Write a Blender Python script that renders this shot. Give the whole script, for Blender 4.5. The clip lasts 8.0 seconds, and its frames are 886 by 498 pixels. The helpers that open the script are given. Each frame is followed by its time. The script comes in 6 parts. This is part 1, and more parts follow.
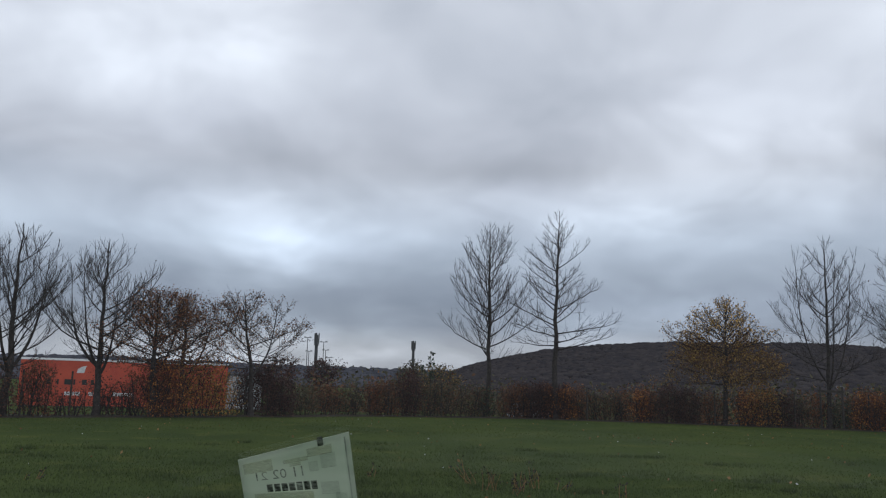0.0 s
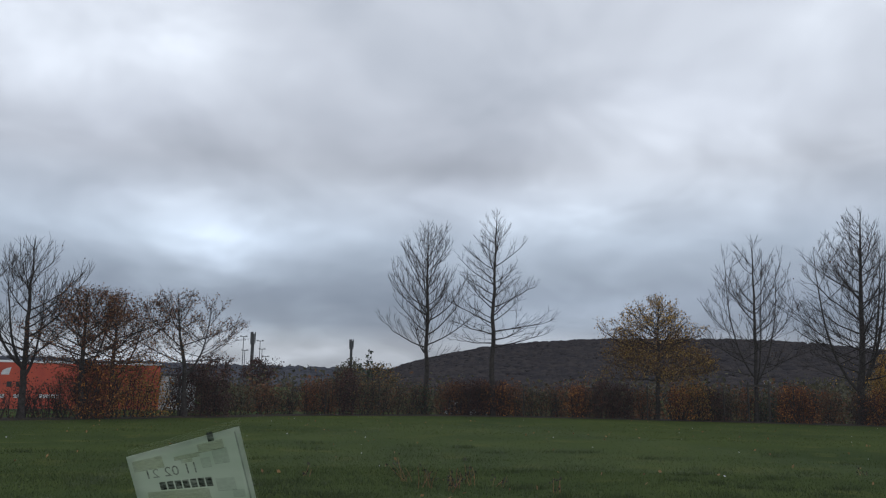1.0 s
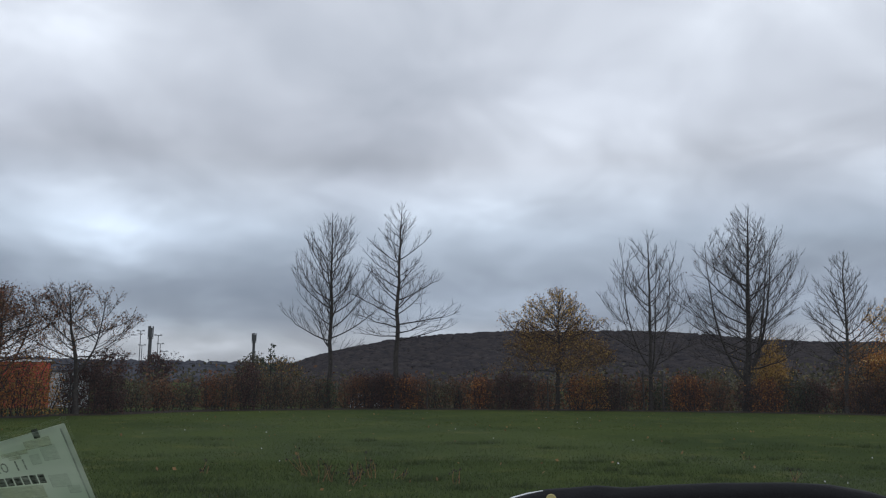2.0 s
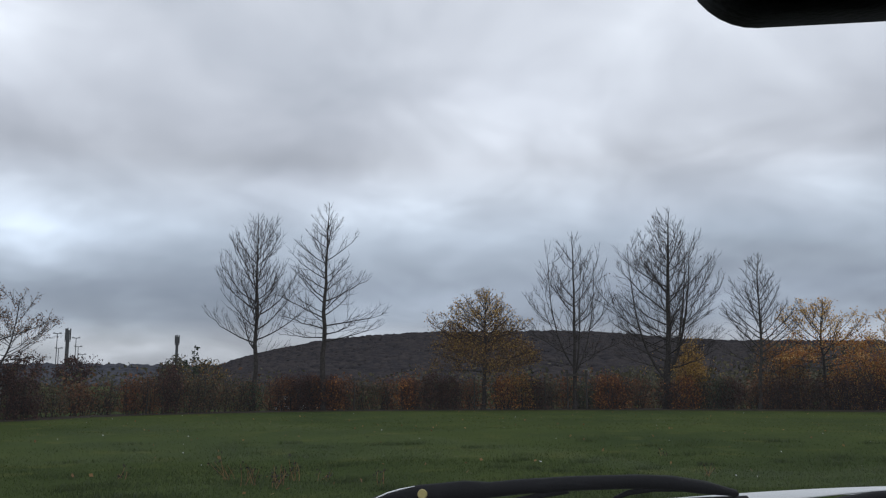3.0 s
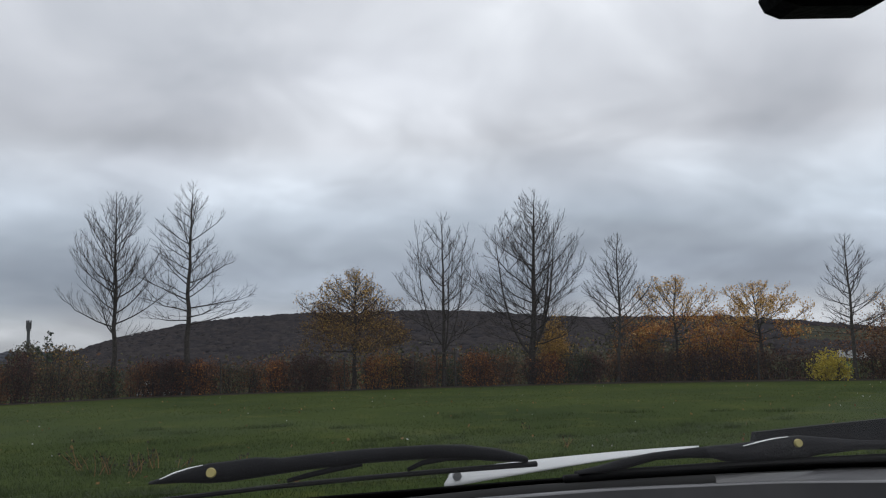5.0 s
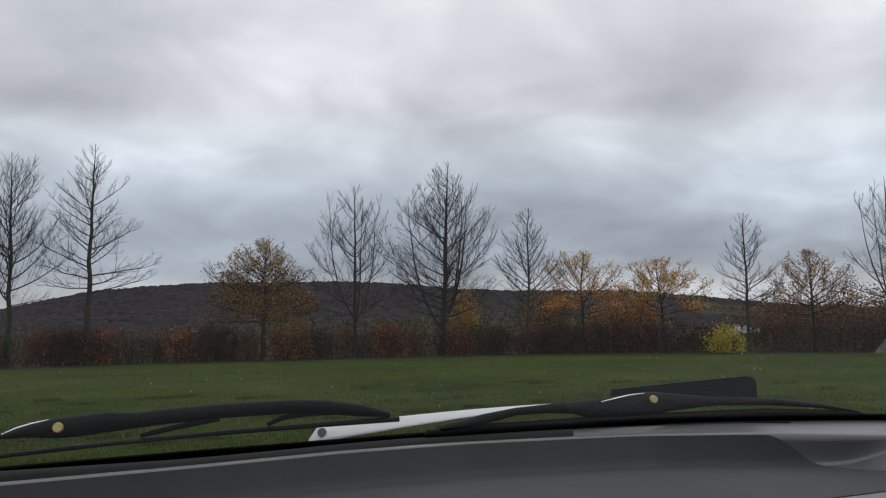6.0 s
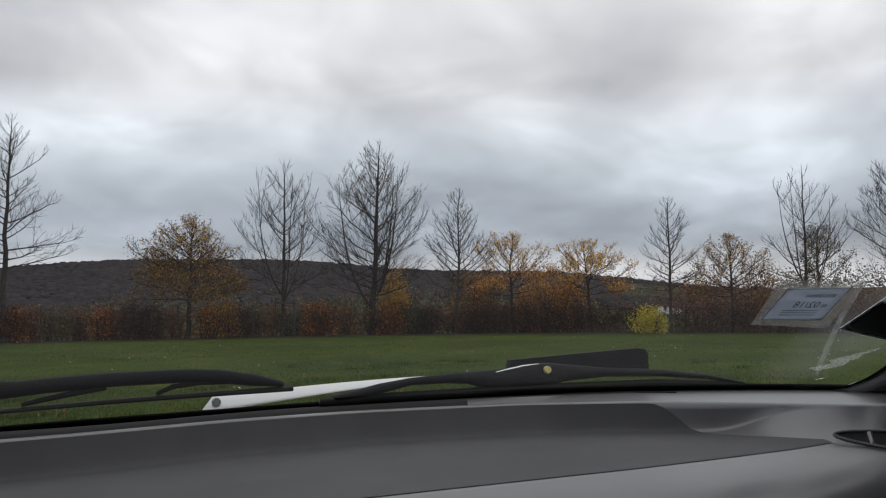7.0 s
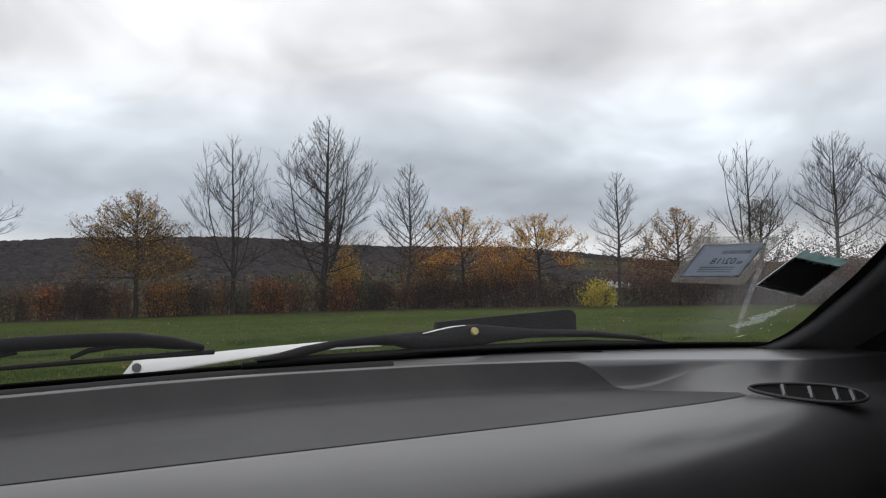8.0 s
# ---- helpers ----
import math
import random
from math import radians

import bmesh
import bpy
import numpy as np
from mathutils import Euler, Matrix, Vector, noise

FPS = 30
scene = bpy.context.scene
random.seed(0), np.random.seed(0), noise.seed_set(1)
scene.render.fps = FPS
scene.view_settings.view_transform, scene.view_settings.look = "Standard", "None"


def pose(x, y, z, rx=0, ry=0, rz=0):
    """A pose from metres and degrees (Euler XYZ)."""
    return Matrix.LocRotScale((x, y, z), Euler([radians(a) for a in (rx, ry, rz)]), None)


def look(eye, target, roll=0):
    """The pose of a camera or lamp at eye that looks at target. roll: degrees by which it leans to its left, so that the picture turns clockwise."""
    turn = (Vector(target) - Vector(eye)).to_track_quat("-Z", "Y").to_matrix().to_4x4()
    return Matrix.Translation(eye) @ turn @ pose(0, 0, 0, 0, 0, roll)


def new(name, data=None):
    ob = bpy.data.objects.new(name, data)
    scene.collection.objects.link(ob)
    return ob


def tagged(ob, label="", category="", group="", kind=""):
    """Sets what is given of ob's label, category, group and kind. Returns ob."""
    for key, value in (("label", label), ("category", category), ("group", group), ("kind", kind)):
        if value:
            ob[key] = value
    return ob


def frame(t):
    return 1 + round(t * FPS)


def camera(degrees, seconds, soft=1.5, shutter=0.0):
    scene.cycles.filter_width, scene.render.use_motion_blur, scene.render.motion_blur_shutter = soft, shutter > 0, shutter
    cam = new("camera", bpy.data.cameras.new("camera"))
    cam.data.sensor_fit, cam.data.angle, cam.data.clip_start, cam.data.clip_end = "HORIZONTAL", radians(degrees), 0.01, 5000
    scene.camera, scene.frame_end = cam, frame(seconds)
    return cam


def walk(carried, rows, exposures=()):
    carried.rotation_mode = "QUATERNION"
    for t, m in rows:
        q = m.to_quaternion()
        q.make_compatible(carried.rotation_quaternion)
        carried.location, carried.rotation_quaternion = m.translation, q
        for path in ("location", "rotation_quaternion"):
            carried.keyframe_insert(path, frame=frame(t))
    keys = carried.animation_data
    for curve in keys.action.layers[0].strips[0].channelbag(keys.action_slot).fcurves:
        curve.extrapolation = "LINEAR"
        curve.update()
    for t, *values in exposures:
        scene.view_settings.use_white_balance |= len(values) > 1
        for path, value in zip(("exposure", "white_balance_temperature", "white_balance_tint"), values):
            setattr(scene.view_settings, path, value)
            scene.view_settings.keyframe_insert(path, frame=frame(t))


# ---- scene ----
FOV = 55.16
cam = camera(FOV, 8.0, soft=1.2)
# seconds, eye x y z, yaw, pitch, roll
ROWS = [
    (0.0, 0.0000, -0.0060, 1.3021, -4.686, 9.219, -1.584),
    (0.5, 0.0131, -0.0122, 1.3033, -6.457, 9.415, -1.486),
    (1.0, 0.0273, -0.0042, 1.2993, -8.798, 9.181, -1.024),
    (1.5, 0.0472, -0.0107, 1.2999, -11.833, 9.013, -0.685),
    (1.7, 0.0574, -0.0177, 1.2997, -13.199, 8.918, -0.553),
    (2.8, 0.0936, -0.1154, 1.3049, -19.166, 8.762, 0.128),
    (3.0, 0.0974, -0.1182, 1.3047, -19.911, 8.840, 0.228),
    (3.5, 0.1161, -0.1246, 1.3040, -21.626, 8.768, 0.781),
    (4.0, 0.1290, -0.1337, 1.3052, -23.548, 8.623, 1.340),
    (4.5, 0.1469, -0.1429, 1.3042, -25.806, 8.297, 1.659),
    (4.7, 0.1548, -0.1428, 1.3023, -26.813, 7.969, 1.603),
    (6.0, 0.2108, -0.1668, 1.2807, -34.391, 5.373, 1.068),
    (6.5, 0.2239, -0.1813, 1.2758, -36.908, 4.564, 0.684),
    (7.0, 0.2372, -0.1923, 1.2709, -39.069, 3.921, 0.679),
    (7.5, 0.2492, -0.2005, 1.2617, -40.878, 3.097, 0.817),
    (8.0, 0.2635, -0.2066, 1.2545, -42.274, 2.247, 1.232),
]
EXPOSURES = [(0.0, 0.0, 5900, 10), (1.7, 0.0, 5900, 10), (3.5, 0.05, 6000, 10), (4.7, 0.08, 6150, 10), (6.0, 0.08, 6300, 10), (6.5, 0.12, 6400, 10), (7.0, 0.22, 6450, 10), (7.5, 0.36, 6500, 10), (8.0, 0.45, 6500, 10)]
walk(cam, [(t, pose(x, y, z, 90 + pitch, roll, yaw)) for t, x, y, z, yaw, pitch, roll in ROWS], EXPOSURES)

# ---- world and light: overcast November sky ----
def node(tree, kind):
    return tree.nodes.new(kind)


def ramp(tree, stops, interpolation="LINEAR"):
    n = tree.nodes.new("ShaderNodeValToRGB")
    n.color_ramp.interpolation = interpolation
    el = n.color_ramp.elements
    while len(el) < len(stops):
        el.new(0.5)
    for e, (p, c) in zip(el, stops):
        e.position, e.color = p, (*c, 1) if len(c) == 3 else c
    return n


def math_node(tree, op, a, b=None, c=None, clamp=False):
    n = node(tree, "ShaderNodeMath")
    n.operation, n.use_clamp = op, clamp
    for i, v in enumerate((a, b, c)):
        if v is None:
            continue
        if isinstance(v, (int, float)):
            n.inputs[i].default_value = v
        else:
            tree.links.new(v, n.inputs[i])
    return n.outputs[0]


def mix_color(tree, fac, a, b, blend="MIX"):
    n = node(tree, "ShaderNodeMix")
    n.data_type, n.blend_type = "RGBA", blend
    for sock, v in ((n.inputs[0], fac), (n.inputs[6], a), (n.inputs[7], b)):
        if isinstance(v, (int, float)):
            sock.default_value = v
        elif isinstance(v, tuple):
            sock.default_value = (*v, 1)
        else:
            tree.links.new(v, sock)
    return n.outputs[2]


world = bpy.data.worlds.new("overcast_sky")
scene.world = world
world.use_nodes = True
wt = world.node_tree
wt.nodes.clear()
coord = node(wt, "ShaderNodeTexCoord")
sep = node(wt, "ShaderNodeSeparateXYZ")
wt.links.new(coord.outputs["Generated"], sep.inputs[0])
up = math_node(wt, "MAXIMUM", sep.outputs[2], 0.0)
# the cloud deck: directions laid out on a high plane, so that clouds flatten towards the horizon
lift = math_node(wt, "ADD", up, 0.34)
plane = node(wt, "ShaderNodeCombineXYZ")
wt.links.new(math_node(wt, "DIVIDE", sep.outputs[0], lift), plane.inputs[0])
wt.links.new(math_node(wt, "DIVIDE", sep.outputs[1], lift), plane.inputs[1])


def cloud_noise(scale, detail, rough, distort, shift):
    mp = node(wt, "ShaderNodeMapping")
    mp.inputs[1].default_value = shift
    wt.links.new(plane.outputs[0], mp.inputs[0])
    n = node(wt, "ShaderNodeTexNoise")
    for k, v in (("Scale", scale), ("Detail", detail), ("Roughness", rough), ("Distortion", distort)):
        n.inputs[k].default_value = v
    wt.links.new(mp.outputs[0], n.inputs["Vector"])
    return n.outputs[0]


big = cloud_noise(1.25, 3.0, 0.45, 0.35, (3.1, 0.7, 0.0))
fine = cloud_noise(3.4, 6.0, 0.52, 0.4, (1.3, 5.2, 0.0))
puff = math_node(wt, "ADD", math_node(wt, "MULTIPLY", big, 0.62), math_node(wt, "MULTIPLY", fine, 0.38))
cloud = ramp(wt, [(0.36, (0.68, 0.69, 0.71)), (0.46, (0.86, 0.86, 0.87)), (0.54, (1.04, 1.04, 1.04)), (0.63, (1.36, 1.36, 1.35))])
wt.links.new(puff, cloud.inputs[0])
height = ramp(wt, [(0.0, (0.58, 0.57, 0.59)), (0.042, (0.57, 0.56, 0.585)), (0.07, (0.385, 0.405, 0.46)), (0.10, (0.43, 0.455, 0.52)),
                   (0.165, (0.65, 0.68, 0.74)), (0.25, (0.645, 0.63, 0.655)), (0.36, (0.84, 0.82, 0.84)), (0.5, (0.97, 0.94, 0.95)), (1.0, (0.98, 0.96, 0.97))])
wt.links.new(up, height.inputs[0])
deck = mix_color(wt, 1.0, cloud.outputs[0], height.outputs[0], "MULTIPLY")
# single brighter and darker banks of cloud: bearing, elevation, half widths in degrees, strength
BANKS = [(-4, 9.6, 6.0, 1.4, 0.24), (-10, 11.4, 4, 1.1, 0.14), (12.5, 11.4, 6, 1.2, 0.15), (-4, 5.4, 15, 2.2, -0.20), (-3, 2.2, 12, 1.3, -0.26), (-14, 17.5, 6, 2.2, 0.14),
         (25, 18.8, 6, 2.2, 0.16), (6, 14.2, 20, 1.6, -0.14), (20, 7.6, 9, 1.4, -0.10), (41, 7.6, 7, 1.3, -0.18), (51, 6.2, 8, 1.1, -0.16),
         (54, 15.4, 9, 2.0, -0.06), (36, 10.6, 9, 1.2, 0.10), (34, 14.4, 9, 1.4, -0.10), (54, 4.3, 5, 0.7, 0.08), (63, 3.4, 9, 1.7, -0.34), (50, 10.2, 11, 2.0, -0.12)]
warp = node(wt, "ShaderNodeTexNoise")
for key, value in (("Scale", 3.2), ("Detail", 6.0), ("Roughness", 0.55)):
    warp.inputs[key].default_value = value
wt.links.new(plane.outputs[0], warp.inputs["Vector"])
bend = node(wt, "ShaderNodeSeparateColor")
wt.links.new(warp.outputs["Color"], bend.inputs[0])
bearing = math_node(wt, "MULTIPLY", math_node(wt, "ARCTAN2", sep.outputs[0], sep.outputs[1]), 57.296)
bearing = math_node(wt, "MULTIPLY_ADD", math_node(wt, "SUBTRACT", bend.outputs[0], 0.5), 22.0, bearing)
rise = math_node(wt, "MULTIPLY", math_node(wt, "ARCSINE", sep.outputs[2]), 57.296)
rise = math_node(wt, "MULTIPLY_ADD", math_node(wt, "SUBTRACT", bend.outputs[1], 0.5), 7.0, rise)
bank = 1.0
for az, el, half_az, half_el, strength in BANKS:
    dx = math_node(wt, "DIVIDE", math_node(wt, "SUBTRACT", bearing, az), half_az)
    dy = math_node(wt, "DIVIDE", math_node(wt, "SUBTRACT", rise, el), half_el)
    d2 = math_node(wt, "ADD", math_node(wt, "MULTIPLY", dx, dx), math_node(wt, "MULTIPLY", dy, dy))
    bank = math_node(wt, "MULTIPLY_ADD", math_node(wt, "EXPONENT", math_node(wt, "MULTIPLY", d2, -1.0)), strength, bank)
grey = node(wt, "ShaderNodeCombineColor")
for k in range(3):
    wt.links.new(bank, grey.inputs[k])
deck = mix_color(wt, 1.0, deck, grey.outputs[0], "MULTIPLY")
sky = node(wt, "ShaderNodeTexSky")
sky.sky_type, sky.sun_disc = "NISHITA", False
sky.sun_elevation, sky.sun_rotation = radians(24), radians(155)
thin = mix_color(wt, 1.0, sky.outputs[0], (0.07, 0.07, 0.07), "MULTIPLY")
sky_mix = mix_color(wt, 0.93, thin, deck)
bg = node(wt, "ShaderNodeBackground")
bg.inputs[1].default_value = 1.0
wt.links.new(sky_mix, bg.inputs[0])
wt.links.new(bg.outputs[0], node(wt, "ShaderNodeOutputWorld").inputs[0])

sun_data = bpy.data.lights.new("sun", "SUN")
sun_data.energy, sun_data.angle, sun_data.color = 0.35, radians(40), (1.0, 0.96, 0.9)
sun = new("sun", sun_data)
sun.matrix_world = look((0, 0, 60), (-25, 54, 33))


# ---- materials ----
def surface(name, low, high, scale=6.0, rough=0.7, bump=0.0, bump_scale=60.0, metal=0.0, spots=None, island=False, specular=0.5, translucent=0.0, object_random=False):
    m = bpy.data.materials.new(name)
    m.use_nodes = True
    t = m.node_tree
    b = t.nodes["Principled BSDF"]
    b.inputs["Roughness"].default_value, b.inputs["Metallic"].default_value = rough, metal
    b.inputs["Specular IOR Level"].default_value = specular
    tc = node(t, "ShaderNodeTexCoord")
    n1 = node(t, "ShaderNodeTexNoise")
    n1.inputs["Scale"].default_value, n1.inputs["Detail"].default_value = scale, 5.0
    t.links.new(tc.outputs["Object"], n1.inputs["Vector"])
    fac = n1.outputs[0]
    if island or object_random:
        pick = node(t, "ShaderNodeNewGeometry").outputs["Random Per Island"] if island else node(t, "ShaderNodeObjectInfo").outputs["Random"]
        fac = math_node(t, "ADD", math_node(t, "MULTIPLY", pick, 0.5), math_node(t, "MULTIPLY", fac, 0.5))
    cr = ramp(t, [(0.28, low), (0.72, high)])
    t.links.new(fac, cr.inputs[0])
    col = cr.outputs[0]
    if spots:
        n2 = node(t, "ShaderNodeTexNoise")
        n2.inputs["Scale"].default_value, n2.inputs["Detail"].default_value = spots[1], 4.0
        t.links.new(tc.outputs["Object"], n2.inputs["Vector"])
        mask = ramp(t, [(spots[2], (0, 0, 0)), (spots[2] + 0.12, (1, 1, 1))])
        t.links.new(n2.outputs[0], mask.inputs[0])
        col = mix_color(t, mask.outputs[0], col, spots[0])
    t.links.new(col, b.inputs["Base Color"])
    if bump:
        n3 = node(t, "ShaderNodeTexNoise")
        n3.inputs["Scale"].default_value, n3.inputs["Detail"].default_value = bump_scale, 3.0
        t.links.new(tc.outputs["Object"], n3.inputs["Vector"])
        bp = node(t, "ShaderNodeBump")
        bp.inputs["Strength"].default_value, bp.inputs["Distance"].default_value = bump, 0.02
        t.links.new(n3.outputs[0], bp.inputs["Height"])
        t.links.new(bp.outputs[0], b.inputs["Normal"])
    if translucent:
        tr = node(t, "ShaderNodeBsdfTranslucent")
        t.links.new(col, tr.inputs[0])
        mx = node(t, "ShaderNodeMixShader")
        mx.inputs[0].default_value = translucent
        t.links.new(b.outputs[0], mx.inputs[1])
        t.links.new(tr.outputs[0], mx.inputs[2])
        t.links.new(mx.outputs[0], t.nodes["Material Output"].inputs[0])
    return m


def film(name, color, opacity, grain=60.0, fade=False):
    """A thin clear or smeared layer on glass."""
    m = bpy.data.materials.new(name)
    m.use_nodes = True
    t = m.node_tree
    b = t.nodes["Principled BSDF"]
    b.inputs["Base Color"].default_value, b.inputs["Roughness"].default_value = (*color, 1), 0.6
    tc = node(t, "ShaderNodeTexCoord")
    n = node(t, "ShaderNodeTexNoise")
    n.inputs["Scale"].default_value, n.inputs["Detail"].default_value = grain, 5.0
    t.links.new(tc.outputs["Object"], n.inputs["Vector"])
    cut = ramp(t, [(0.3, (0, 0, 0)), (0.7, (1, 1, 1))])
    t.links.new(n.outputs[0], cut.inputs[0])
    amount = math_node(t, "ADD", opacity * 0.5, math_node(t, "MULTIPLY", cut.outputs[0], opacity))
    if fade:
        # thins out towards its own rim
        spot = node(t, "ShaderNodeSeparateXYZ")
        t.links.new(tc.outputs["Generated"], spot.inputs[0])
        gx, gz = (math_node(t, "MULTIPLY", math_node(t, "SUBTRACT", spot.outputs[k], 0.5), 2.0) for k in (0, 2))
        far = math_node(t, "ADD", math_node(t, "MULTIPLY", gx, gx), math_node(t, "MULTIPLY", gz, gz))
        amount = math_node(t, "MULTIPLY", amount, math_node(t, "SUBTRACT", 1.0, far, clamp=True))
    tr = node(t, "ShaderNodeBsdfTransparent")
    lit = node(t, "ShaderNodeBsdfTranslucent")
    lit.inputs[0].default_value = (*color, 1)
    both = node(t, "ShaderNodeMixShader")
    t.links.new(b.outputs[0], both.inputs[1])
    t.links.new(lit.outputs[0], both.inputs[2])
    mx = node(t, "ShaderNodeMixShader")
    t.links.new(amount, mx.inputs[0])
    t.links.new(tr.outputs[0], mx.inputs[1])
    t.links.new(both.outputs[0], mx.inputs[2])
    t.links.new(mx.outputs[0], t.nodes["Material Output"].inputs[0])
    return m


def pane_glass(name, tint, grime=0.010):
    m = bpy.data.materials.new(name)
    m.use_nodes = True
    t = m.node_tree
    t.nodes.remove(t.nodes["Principled BSDF"])
    tr, gl, fr, mx = (node(t, "ShaderNodeBsdf" + k) if k in ("Transparent", "Glossy") else node(t, "ShaderNode" + k) for k in ("Transparent", "Glossy", "Fresnel", "MixShader"))
    tr.inputs[0].default_value = (*tint, 1)
    gl.inputs["Roughness"].default_value = 0.02
    fr.inputs[0].default_value = 1.13
    t.links.new(fr.outputs[0], mx.inputs[0])
    t.links.new(tr.outputs[0], mx.inputs[1])
    t.links.new(gl.outputs[0], mx.inputs[2])
    # even dust scatter; it also stands for the veiling glare that lifts dark tones
    dust, veil = node(t, "ShaderNodeBsdfTranslucent"), node(t, "ShaderNodeMixShader")
    dust.inputs[0].default_value, veil.inputs[0].default_value = (0.8, 0.8, 0.8, 1), grime
    t.links.new(mx.outputs[0], veil.inputs[1])
    t.links.new(dust.outputs[0], veil.inputs[2])
    t.links.new(veil.outputs[0], t.nodes["Material Output"].inputs[0])
    return m


